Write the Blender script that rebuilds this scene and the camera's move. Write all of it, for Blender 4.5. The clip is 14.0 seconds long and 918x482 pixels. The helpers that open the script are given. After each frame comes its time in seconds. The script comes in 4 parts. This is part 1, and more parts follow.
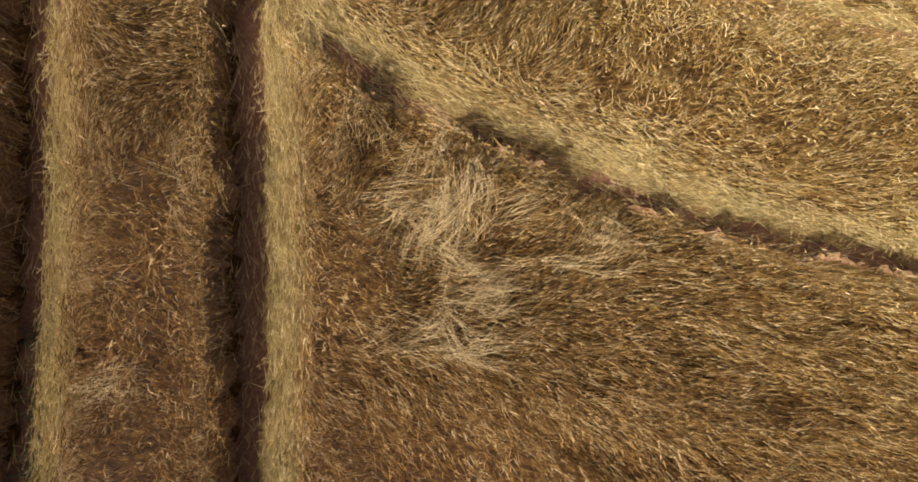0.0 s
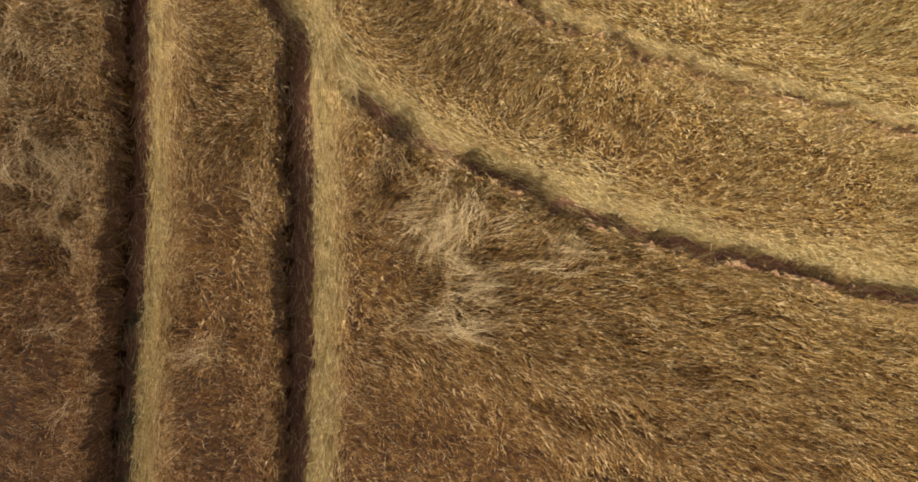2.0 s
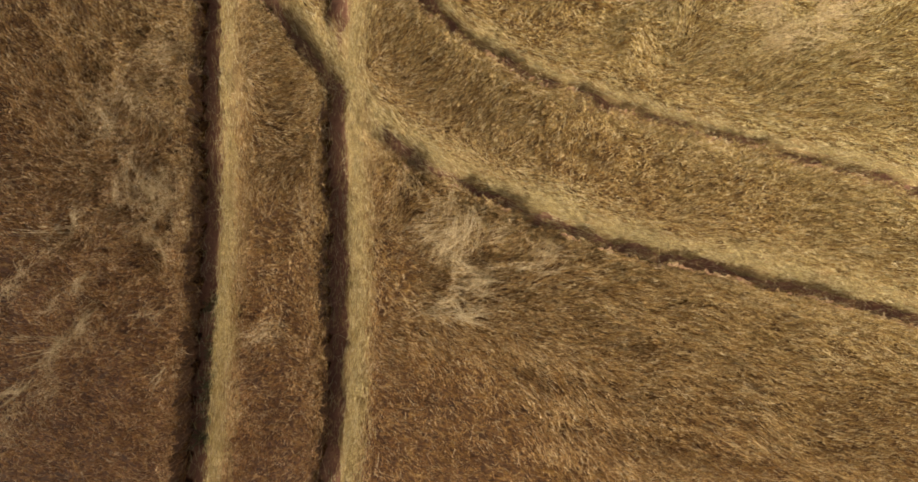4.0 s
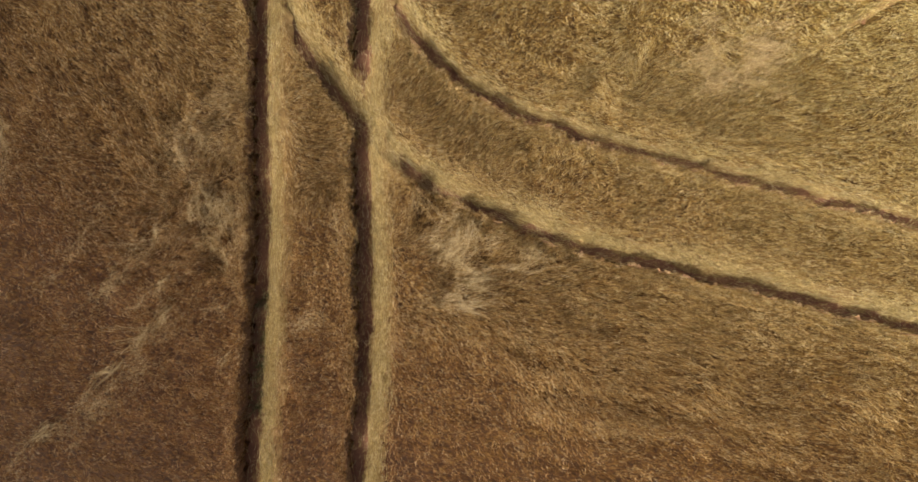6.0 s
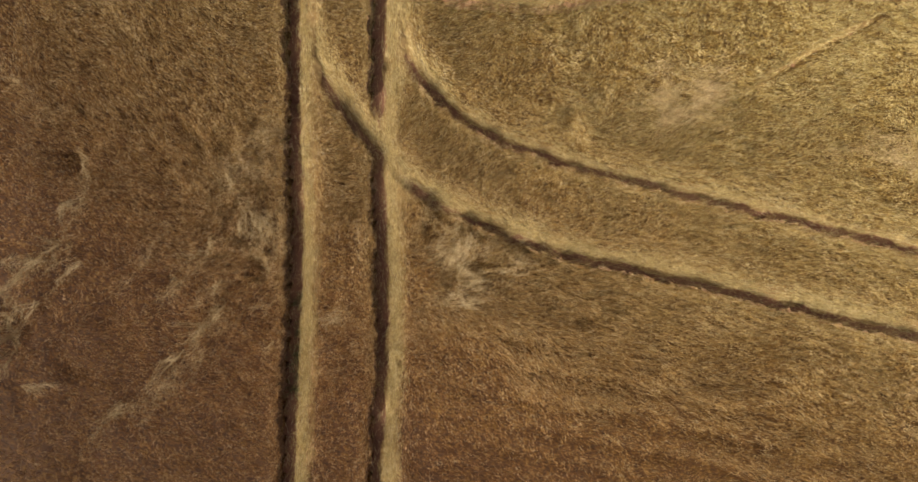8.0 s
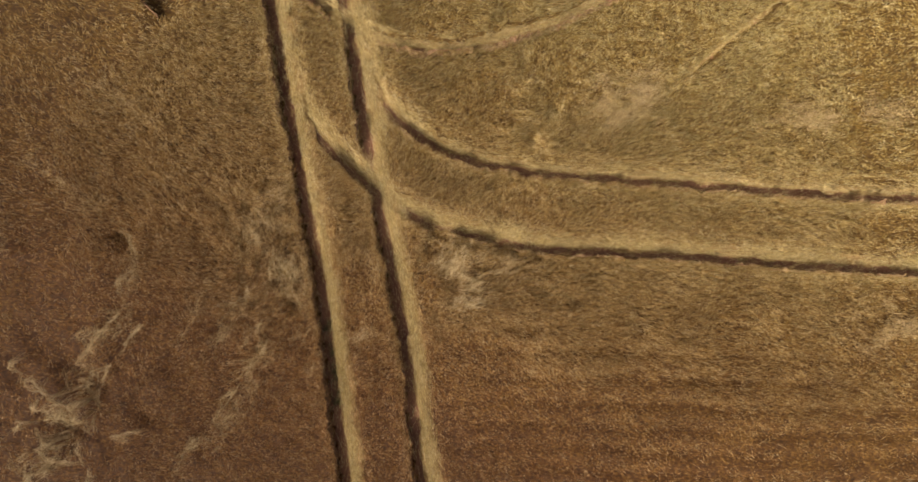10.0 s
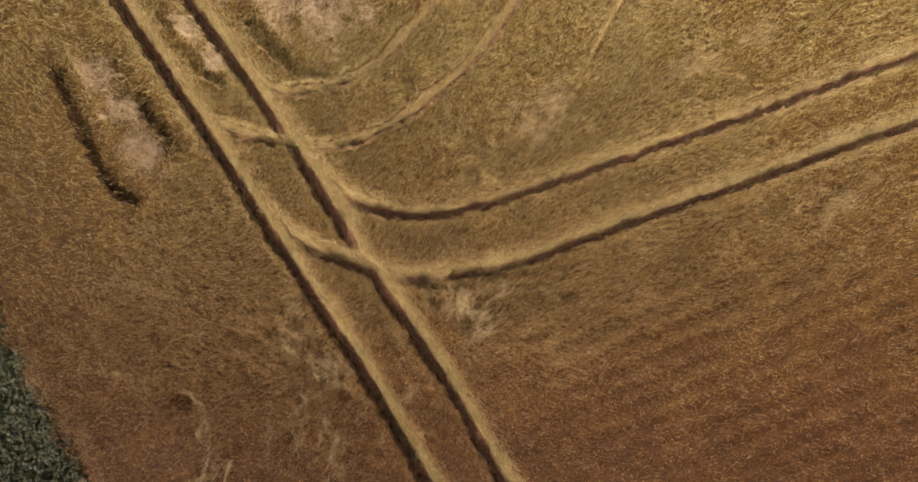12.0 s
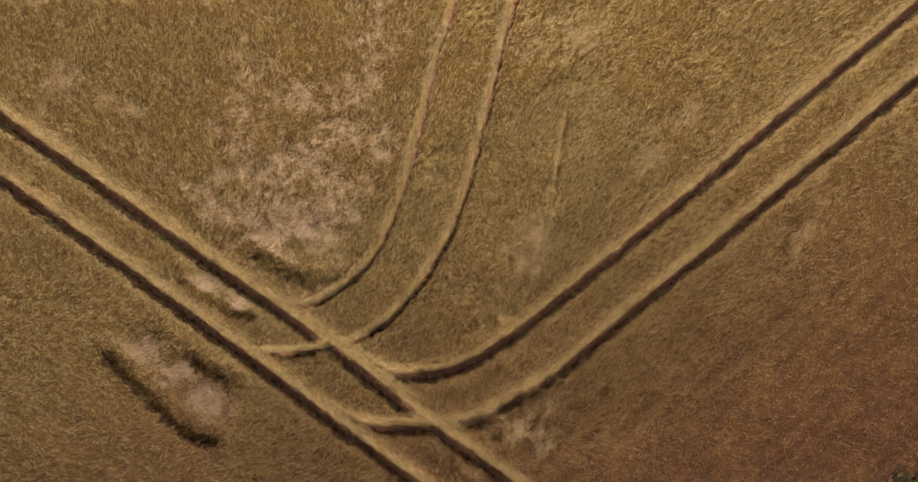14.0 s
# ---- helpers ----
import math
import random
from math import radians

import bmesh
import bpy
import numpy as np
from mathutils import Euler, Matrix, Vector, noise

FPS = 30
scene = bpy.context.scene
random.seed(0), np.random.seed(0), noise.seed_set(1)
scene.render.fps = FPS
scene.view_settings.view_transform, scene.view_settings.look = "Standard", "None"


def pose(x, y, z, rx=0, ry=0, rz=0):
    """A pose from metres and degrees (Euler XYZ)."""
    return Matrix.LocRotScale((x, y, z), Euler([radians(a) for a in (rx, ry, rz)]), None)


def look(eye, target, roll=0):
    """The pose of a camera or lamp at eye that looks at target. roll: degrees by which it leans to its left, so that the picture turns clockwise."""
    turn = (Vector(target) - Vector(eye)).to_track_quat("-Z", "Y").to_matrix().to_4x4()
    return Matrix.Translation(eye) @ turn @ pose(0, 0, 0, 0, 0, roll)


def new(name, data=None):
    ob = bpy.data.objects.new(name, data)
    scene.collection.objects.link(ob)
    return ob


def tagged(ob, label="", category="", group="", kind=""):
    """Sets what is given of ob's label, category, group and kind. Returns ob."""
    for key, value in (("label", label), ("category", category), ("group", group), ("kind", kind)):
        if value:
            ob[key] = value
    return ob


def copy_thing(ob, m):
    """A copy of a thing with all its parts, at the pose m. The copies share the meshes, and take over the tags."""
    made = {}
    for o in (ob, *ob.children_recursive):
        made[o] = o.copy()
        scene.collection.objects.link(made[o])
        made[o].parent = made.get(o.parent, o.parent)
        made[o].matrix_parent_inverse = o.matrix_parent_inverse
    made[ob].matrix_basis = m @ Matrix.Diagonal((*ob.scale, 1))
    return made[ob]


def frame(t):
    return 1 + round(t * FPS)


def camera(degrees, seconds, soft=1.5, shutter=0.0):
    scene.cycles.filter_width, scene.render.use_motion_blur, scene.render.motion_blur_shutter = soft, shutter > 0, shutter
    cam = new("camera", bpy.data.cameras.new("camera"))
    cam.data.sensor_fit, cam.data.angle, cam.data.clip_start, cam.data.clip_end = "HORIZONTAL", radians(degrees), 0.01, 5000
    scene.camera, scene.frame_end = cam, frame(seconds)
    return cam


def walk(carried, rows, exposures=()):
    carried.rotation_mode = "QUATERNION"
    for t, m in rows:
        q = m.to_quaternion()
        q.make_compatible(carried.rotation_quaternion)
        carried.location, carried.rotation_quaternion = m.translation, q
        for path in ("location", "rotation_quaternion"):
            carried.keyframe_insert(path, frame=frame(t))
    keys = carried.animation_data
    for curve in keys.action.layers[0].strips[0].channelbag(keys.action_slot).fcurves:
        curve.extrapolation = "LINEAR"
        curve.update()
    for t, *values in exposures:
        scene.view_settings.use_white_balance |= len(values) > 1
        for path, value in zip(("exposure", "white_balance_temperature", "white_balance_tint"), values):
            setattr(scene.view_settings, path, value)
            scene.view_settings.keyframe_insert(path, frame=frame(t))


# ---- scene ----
cam = camera(74.0, 14.0, soft=1.75)
PATH = [
    (0, (0.638, 0.187, 5.502), (0.651, 0.242, 3.502), 33.3),
    (0.5, (0.636, 0.192, 5.927), (0.651, 0.248, 3.928), 35.6),
    (1, (0.616, 0.202, 6.347), (0.634, 0.258, 4.348), 37.8),
    (1.5, (0.583, 0.213, 6.772), (0.605, 0.267, 4.773), 42.6),
    (2, (0.555, 0.218, 7.234), (0.579, 0.274, 5.235), 43.8),
    (2.5, (0.523, 0.231, 7.721), (0.55, 0.285, 5.721), 47.0),
    (3, (0.494, 0.223, 8.203), (0.522, 0.279, 6.204), 47.4),
    (5.5, (0.32, 0.255, 10.91), (0.355, 0.309, 8.912), 53.0),
    (6, (0.288, 0.267, 11.484), (0.324, 0.322, 9.485), 53.2),
    (6.5, (0.274, 0.28, 12.06), (0.31, 0.337, 10.061), 52.6),
    (7, (0.224, 0.303, 12.66), (0.263, 0.359, 10.662), 54.9),
    (9.5, (0.018, 0.179, 15.607), (0.067, 0.279, 13.61), 41.8),
    (10, (0.011, 0.35, 16.204), (0.065, 0.441, 14.207), 40.6),
    (10.5, (-0.092, 0.43, 16.825), (-0.02, 0.523, 14.828), 40.4),
    (11, (-0.013, 0.498, 17.439), (0.054, 0.59, 15.442), 32.2),
    (11.5, (0.087, 0.831, 18.02), (0.151, 0.921, 16.023), 27.1),
    (12, (0.174, 1.833, 18.602), (0.245, 1.886, 16.604), 40.2),
    (12.5, (0.384, 2.888, 19.197), (0.46, 2.929, 17.199), 42.9),
    (13, (0.711, 4.175, 19.831), (0.786, 4.199, 17.833), 49.4),
    (13.5, (1.07, 5.78, 20.409), (1.141, 5.758, 18.41), 79.4),
    (14, (1.383, 7.277, 21.037), (1.462, 7.247, 19.039), 78.4),
]
walk(cam, [(t, look(eye, target, roll)) for t, eye, target, roll in PATH], [(0.0, 0.04, 6950, 8), (7.0, 0.0, 6950, 8), (11.0, -0.07, 7150, 13), (14.0, -0.11, 7150, 19)])

# ---- daylight ----
SUN = Vector((-0.441, -0.585, 1.0)).normalized()
world = bpy.data.worlds.new("world")
scene.world = world
world.use_nodes = True
wn = world.node_tree
sky = wn.nodes.new("ShaderNodeTexSky")
sky.sky_type, sky.sun_disc = "NISHITA", False
sky.air_density, sky.dust_density, sky.ozone_density = 0.4, 8.5, 0.0
sky.sun_elevation = math.asin(SUN.z)
sky.sun_rotation = math.atan2(SUN.x, SUN.y)
wn.links.new(sky.outputs["Color"], wn.nodes["Background"].inputs["Color"])
wn.nodes["Background"].inputs["Strength"].default_value = 0.15
lamp = bpy.data.lights.new("sun", "SUN")
lamp.energy, lamp.angle, lamp.color = 4.1, radians(0.53), (1.0, 0.95, 0.86)
sun = new("sun", lamp)
sun.matrix_world = look(SUN * 60, (0, 0, 0))


# ---- materials ----
def ramp_material(name, stops, rough=0.6, scale=3.0, fine=60.0, bump=0.0, island=0.5, spec=0.3, passing=0.0, ripe=False, weight=0.5, stretch=1.0):
    """A dry plant or soil surface: colour by island and by noise at two scales."""
    m = bpy.data.materials.new(name)
    m.use_nodes = True
    n, l = m.node_tree.nodes, m.node_tree.links
    bsdf = n["Principled BSDF"]
    where = n.new("ShaderNodeNewGeometry")
    wide, small = n.new("ShaderNodeTexNoise"), n.new("ShaderNodeTexNoise")
    wide.inputs["Scale"].default_value, wide.inputs["Detail"].default_value = scale, 4
    small.inputs["Scale"].default_value, small.inputs["Detail"].default_value = fine, 3
    grain = n.new("ShaderNodeMapping")
    grain.inputs["Rotation"].default_value, grain.inputs["Scale"].default_value = (0, 0, radians(-14)), (1 / stretch, 1, 1)
    l.new(where.outputs["Position"], grain.inputs["Vector"])
    l.new(where.outputs["Position"], wide.inputs["Vector"])
    l.new(grain.outputs["Vector"], small.inputs["Vector"])
    mix = n.new("ShaderNodeMix")
    mix.data_type = "FLOAT"
    mix.inputs["Factor"].default_value = island
    both = n.new("ShaderNodeMath")
    both.operation = "MULTIPLY_ADD"
    both.inputs[1].default_value = 1 - weight
    half = n.new("ShaderNodeMath")
    half.operation = "MULTIPLY"
    half.inputs[1].default_value = weight
    l.new(small.outputs["Fac"], half.inputs[0])
    l.new(wide.outputs["Fac"], both.inputs[0])
    l.new(half.outputs[0], both.inputs[2])
    spread = n.new("ShaderNodeMapRange")
    spread.inputs["From Min"].default_value, spread.inputs["From Max"].default_value = 0.3, 0.7
    l.new(both.outputs[0], spread.inputs["Value"])
    l.new(spread.outputs["Result"], mix.inputs["A"])
    l.new(where.outputs["Random Per Island"], mix.inputs["B"])
    ramp = n.new("ShaderNodeValToRGB")
    while len(ramp.color_ramp.elements) < len(stops):
        ramp.color_ramp.elements.new(0.5)
    for e, (p, c) in zip(ramp.color_ramp.elements, stops):
        e.position, e.color = p, (*c, 1)
    l.new(mix.outputs["Result"], ramp.inputs["Fac"])
    tone = ramp.outputs["Color"]
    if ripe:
        # uneven ripeness and the brightening away from the sun in one tint: redder and darker in the south-west,
        # yellower and lighter in the north-east
        lie, ripe_hotspot = n.new("ShaderNodeVectorMath"), n.new("ShaderNodeMapRange")
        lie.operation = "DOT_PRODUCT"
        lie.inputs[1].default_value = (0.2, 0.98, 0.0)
        ripe_hotspot.inputs["From Min"].default_value, ripe_hotspot.inputs["From Max"].default_value = -3.4, 8.2
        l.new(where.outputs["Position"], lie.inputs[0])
        l.new(lie.outputs["Value"], ripe_hotspot.inputs["Value"])
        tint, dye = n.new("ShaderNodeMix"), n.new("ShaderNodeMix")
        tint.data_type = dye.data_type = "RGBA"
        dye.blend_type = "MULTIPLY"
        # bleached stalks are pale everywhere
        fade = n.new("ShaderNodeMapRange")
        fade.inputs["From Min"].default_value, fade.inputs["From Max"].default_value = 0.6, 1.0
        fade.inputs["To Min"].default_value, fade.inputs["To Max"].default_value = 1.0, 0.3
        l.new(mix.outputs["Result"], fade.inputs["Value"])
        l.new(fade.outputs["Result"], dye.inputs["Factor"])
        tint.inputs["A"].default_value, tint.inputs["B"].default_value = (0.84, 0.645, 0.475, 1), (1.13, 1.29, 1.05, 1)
        l.new(ripe_hotspot.outputs["Result"], tint.inputs["Factor"])
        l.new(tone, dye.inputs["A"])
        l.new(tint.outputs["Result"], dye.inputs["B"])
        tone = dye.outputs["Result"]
    l.new(tone, bsdf.inputs["Base Color"])
    bsdf.inputs["Roughness"].default_value = rough
    bsdf.inputs["Specular IOR Level"].default_value = spec
    bsdf.inputs["Diffuse Roughness"].default_value = 1.0
    if passing:
        # thin dry straw lets some light pass
        glow, blend = n.new("ShaderNodeBsdfTranslucent"), n.new("ShaderNodeMixShader")
        blend.inputs["Fac"].default_value = passing
        l.new(tone, glow.inputs["Color"])
        l.new(bsdf.outputs["BSDF"], blend.inputs[1])
        l.new(glow.outputs["BSDF"], blend.inputs[2])
        l.new(blend.outputs["Shader"], n["Material Output"].inputs["Surface"])
    if bump:
        b = n.new("ShaderNodeBump")
        b.inputs["Strength"].default_value, b.inputs["Distance"].default_value = bump, 0.02
        l.new(small.outputs["Fac"], b.inputs["Height"])
        l.new(b.outputs["Normal"], bsdf.inputs["Normal"])
    return m


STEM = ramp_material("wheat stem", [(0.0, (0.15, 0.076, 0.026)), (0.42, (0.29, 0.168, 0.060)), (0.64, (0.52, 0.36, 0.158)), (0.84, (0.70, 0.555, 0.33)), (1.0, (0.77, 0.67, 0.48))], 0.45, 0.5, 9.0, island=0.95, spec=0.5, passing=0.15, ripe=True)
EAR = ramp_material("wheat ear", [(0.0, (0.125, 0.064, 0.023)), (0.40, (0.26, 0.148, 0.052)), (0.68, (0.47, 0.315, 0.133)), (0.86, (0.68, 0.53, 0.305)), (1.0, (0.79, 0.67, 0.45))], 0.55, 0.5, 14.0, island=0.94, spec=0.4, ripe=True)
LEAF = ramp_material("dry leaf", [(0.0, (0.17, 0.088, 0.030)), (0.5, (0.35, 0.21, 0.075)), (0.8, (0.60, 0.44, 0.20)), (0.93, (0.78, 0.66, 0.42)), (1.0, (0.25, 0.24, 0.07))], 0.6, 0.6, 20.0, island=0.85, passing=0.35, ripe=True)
# lower straw, its colour darkened to hold the shade between the stalks
GAP_SHADE_MAT = ramp_material("matted straw with gap shade", [(0.0, (0.030, 0.013, 0.004)), (0.40, (0.064, 0.030, 0.008)), (0.62, (0.108, 0.057, 0.015)), (0.8, (0.165, 0.095, 0.027)), (1.0, (0.24, 0.152, 0.048))], 0.85, 0.9, 22.0, bump=1.0, island=0.0, ripe=True, weight=0.8, stretch=2.2)
# standing stems in darker tones: the rut edge's shade is in the colour
SHADED_WALL = ramp_material("standing straw in shade tones", [(0.0, (0.12, 0.060, 0.034)), (0.4, (0.20, 0.110, 0.062)), (0.7, (0.29, 0.175, 0.100)), (1.0, (0.40, 0.265, 0.165))], 0.7, 0.9, 28.0, island=0.0, weight=0.85)
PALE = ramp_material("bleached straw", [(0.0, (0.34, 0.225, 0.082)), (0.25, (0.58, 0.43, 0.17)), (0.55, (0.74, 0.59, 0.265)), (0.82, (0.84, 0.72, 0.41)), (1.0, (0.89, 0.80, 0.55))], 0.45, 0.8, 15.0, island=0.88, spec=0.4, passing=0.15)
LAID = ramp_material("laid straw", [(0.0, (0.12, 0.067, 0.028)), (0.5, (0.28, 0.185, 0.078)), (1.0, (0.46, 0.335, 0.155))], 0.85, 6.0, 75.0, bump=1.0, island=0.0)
GREY = ramp_material("weathered straw", [(0.0, (0.33, 0.225, 0.125)), (0.5, (0.58, 0.44, 0.275)), (1.0, (0.83, 0.71, 0.51))], 0.5, 0.8, 15.0, island=0.75, spec=0.5, passing=0.15)
STANDS = ramp_material("standing wheat far off", [(0.0, (0.07, 0.041, 0.017)), (0.5, (0.145, 0.092, 0.036)), (1.0, (0.25, 0.17, 0.07))], 0.8, 0.9, 7.0, bump=1.0, island=0.0, ripe=True, weight=0.7)
TANGLE = ramp_material("tangled straw", [(0.0, (0.24, 0.15, 0.066)), (0.5, (0.48, 0.35, 0.175)), (0.85, (0.68, 0.55, 0.325)), (1.0, (0.82, 0.72, 0.52))], 0.5, 0.8, 15.0, island=0.8, spec=0.4, passing=0.15)
SOIL = ramp_material("dry soil and chaff", [(0.0, (0.14, 0.064, 0.040)), (0.5, (0.25, 0.125, 0.076)), (1.0, (0.36, 0.205, 0.12))], 0.9, 1.3, 30.0, bump=0.7, island=0.0)
WEED = ramp_material("weed leaf", [(0.0, (0.014, 0.021, 0.008)), (0.5, (0.033, 0.043, 0.017)), (1.0, (0.085, 0.088, 0.042))], 0.55, 1.0, 18.0, island=0.75, spec=0.25)

# ---- the plan ----
rng = np.random.default_rng(7)
TRACK_A = [(1.2, -12.0), (-0.55, -7.2), (-1.34, -4.9), (-2.05, -2.7), (-2.8, -0.35), (-3.83, 2.3), (-4.6, 4.4), (-5.6, 7.18), (-6.75, 10.2), (-7.95, 13.3), (-9.5, 17.2), (-14.2, 29.0)]
TRACK_B = [(3.1, -11.5), (1.3, -6.6), (0.45, -4.2), (-0.23, -1.94), (-1.03, 0.21), (-1.85, 2.3), (-2.98, 5.6), (-3.85, 7.8), (-5.25, 11.2), (-6.7, 14.8), (-8.42, 19.0), (-12.6, 29.6)]
TRACK_C = [(-3.3, 6.6), (-2.4, 4.95), (-1.7, 4.2), (-0.6, 3.6), (0.7, 3.38), (3.0, 3.45), (5.7, 3.75), (10.0, 4.2), (16.0, 4.95), (20.5, 5.5), (32.0, 7.0)]
TRACK_D = [(-4.9, 5.3), (-4.35, 4.2), (-3.6, 3.35), (-2.8, 2.75), (-1.88, 2.2), (-0.8, 1.68), (0.4, 1.48), (1.4, 1.45), (2.65, 1.45), (5.25, 1.78), (8.0, 2.06), (12.2, 2.52), (19.1, 3.3), (32.0, 4.8)]
TRACK_E = [(-5.57, 7.43), (-4.1, 6.6), (-2.7, 6.05), (-1.3, 6.03), (-0.2, 6.28), (1.3, 7.0), (2.35, 7.55), (3.7, 8.7), (5.4, 10.3), (6.9, 11.75), (8.3, 13.05), (14.0, 18.5)]
TRACK_F = [(-4.05, 8.39), (-3.0, 7.85), (-1.86, 7.79), (-0.5, 8.11), (0.53, 8.8), (1.6, 9.55), (3.1, 11.0), (4.9, 12.7), (6.4, 14.0), (12.0, 19.5)]
TRACK_G = [(7.8, 8.8), (6.5, 7.42), (5.25, 5.8)]
PIT_A = [(-9.6, 10.3), (-9.2, 8.75), (-8.9, 7.2), (-8.55, 6.25), (-8.1, 5.85)]
PIT_B = [(-7.45, 8.6), (-7.0, 7.8), (-6.55, 7.0)]
PIT_C = [(-3.74, 10.48), (-3.35, 9.64), (-2.77, 8.75), (-1.83, 8.15)]
PIT_D = [(-6.21, 10.87), (-6.08, 10.25), (-5.59, 9.22), (-4.96, 8.57)]
# half widths in metres and how far the floor lies below the crop (1: down to the soil)
RUTS = {"A": (TRACK_A, 0.36, 1.0), "B": (TRACK_B, 0.36, 1.0), "C": (TRACK_C, 0.33, 1.0), "D": (TRACK_D, 0.33, 1.0),
        "E": (TRACK_E, 0.19, 0.9), "F": (TRACK_F, 0.18, 0.9), "G": (TRACK_G, 0.08, 0.6)}


# how far the sunny edge of a rut stands in from its half width
SUNNY = {"A": 0.15, "B": 0.13, "C": 0.19, "D": 0.14}


def smooth_line(points, step=0.15):
    """A rounded line through the points, at even steps."""
    p = np.array(points, float)
    p = np.vstack([2 * p[0] - p[1], p, 2 * p[-1] - p[-2]])
    out = []
    for i in range(1, len(p) - 2):
        a, b, c, d = p[i - 1], p[i], p[i + 1], p[i + 2]
        n = max(2, int(np.linalg.norm(c - b) / step))
        t = np.arange(n)[:, None] / n
        out.append(0.5 * (2 * b + (c - a) * t + (2 * a - 5 * b + 4 * c - d) * t ** 2 + (3 * b - a - 3 * c + d) * t ** 3))
    return np.vstack(out + [p[-2:-1]])


LINES = {k: smooth_line(v[0]) for k, v in RUTS.items()}
PITS = [(smooth_line(PIT_A), 0.34), (smooth_line(PIT_B), 0.26), (smooth_line(PIT_C), 0.30), (smooth_line(PIT_D), 0.19)]
# short ragged hollows among the tousled crop near the weeds
HOLES = [([(-9.2, -3.72), (-8.75, -3.85), (-8.3, -4.12)], 0.24), ([(-8.87, -5.06), (-8.61, -5.27), (-8.32, -5.37)], 0.20), ([(-6.92, -4.62), (-6.56, -4.72)], 0.20),
         ([(-8.25, -0.36), (-7.95, -0.44)], 0.17), ([(-6.33, -3.27), (-6.27, -3.45)], 0.10), ([(-9.97, -3.19), (-9.87, -3.51)], 0.16), ([(-10.2, -4.04), (-9.98, -4.37)], 0.16)]
HOLES = [(smooth_line(line), wide) for line, wide in HOLES]


def nearest(line, x, y):
    """How far each place lies from the line, the line's heading there, and whether it lies on the side away from the sun's (1) or not (-1)."""
    px, py = np.ravel(x), np.ravel(y)
    best, head, lit = np.full(px.shape, 1e9), np.zeros(px.shape), np.ones(px.shape)
    a, dv = line[:-1], np.diff(line, axis=0)
    turn = np.arctan2(dv[:, 1], dv[:, 0])
    box = np.nonzero((px > line[:, 0].min() - 1.5) & (px < line[:, 0].max() + 1.5) & (py > line[:, 1].min() - 1.5) & (py < line[:, 1].max() + 1.5))[0]
    if len(box):
        # cell by cell, against the few stretches of line round it
        cx, cy = np.floor(px[box]).astype(int), np.floor(py[box]).astype(int)
        order = np.lexsort((cy, cx))
        box, cx, cy = box[order], cx[order], cy[order]
        cut = np.nonzero((np.diff(cx) != 0) | (np.diff(cy) != 0))[0] + 1
        for lo, hi in zip(np.r_[0, cut], np.r_[cut, len(box)]):
            k = np.nonzero((np.abs(a[:, 0] - cx[lo] - 0.5) < 2.0) & (np.abs(a[:, 1] - cy[lo] - 0.5) < 2.0))[0]
            if not len(k):
                continue
            own = box[lo:hi]
            qx, qy = px[own][:, None] - a[k, 0], py[own][:, None] - a[k, 1]
            dx, dy = dv[k, 0], dv[k, 1]
            t = np.clip((qx * dx + qy * dy) / (dx * dx + dy * dy), 0, 1)
            d = np.hypot(qx - t * dx, qy - t * dy)
            m = d.argmin(axis=1)
            r = np.arange(len(own))
            best[own], head[own] = d[r, m], turn[k[m]]
            facing = (-dy[m] * 0.6 + dx[m] * 0.8) * (dx[m] * qy[r, m] - dy[m] * qx[r, m])
            lit[own] = np.where(facing > 0, 1, -1)
    return best.reshape(x.shape), head.reshape(x.shape), lit.reshape(x.shape)


def lattice(ix, iy, seed):
    h = (ix.astype(np.int64) * 374761393 + iy.astype(np.int64) * 668265263 + seed * 974711) & 0x7FFFFFFF
    h = ((h ^ (h >> 13)) * 1274126177) & 0x7FFFFFFF
    return ((h ^ (h >> 16)) & 0xFFFF) / 65535.0


def value_noise(x, y, size, seed=0):
    """Smooth noise from 0 to 1 with bumps of about that size in metres."""
    u, v = x / size, y / size
    i, j = np.floor(u), np.floor(v)
    f, g = u - i, v - j
    f, g = f * f * (3 - 2 * f), g * g * (3 - 2 * g)
    a, b = lattice(i, j, seed), lattice(i + 1, j, seed)
    c, d = lattice(i, j + 1, seed), lattice(i + 1, j + 1, seed)
    return (a * (1 - f) + b * f) * (1 - g) + (c * (1 - f) + d * f) * g


def step01(v, a, b):
    t = np.clip((v - a) / (b - a), 0, 1)
    return t * t * (3 - 2 * t)


# which way the crop leans: place and heading in degrees
FLOW_EAST = [(0.86, -1.31, -29), (1.8, -0.46, -14), (2.59, -0.52, -14), (3.37, 0.13, 1), (3.73, 1.28, 13), (4.13, 0.16, 9), (2.26, 0.37, 6),
             (1.2, 0.48, 16), (0.46, 0.41, 56), (0.06, 1.07, 101), (1.61, 0.74, 80), (2.64, 2.16, 36), (3.21, 2.74, 26), (1.56, 2.27, 66),
             (0.63, 2.01, 91), (2.12, 3.14, 5), (6.18, 5.26, 30), (5.75, -0.28, 5), (2.86, -2.14, -25), (8.78, -0.36, 0), (7.06, -3.01, 11), (7.91, -3.43, -3)]
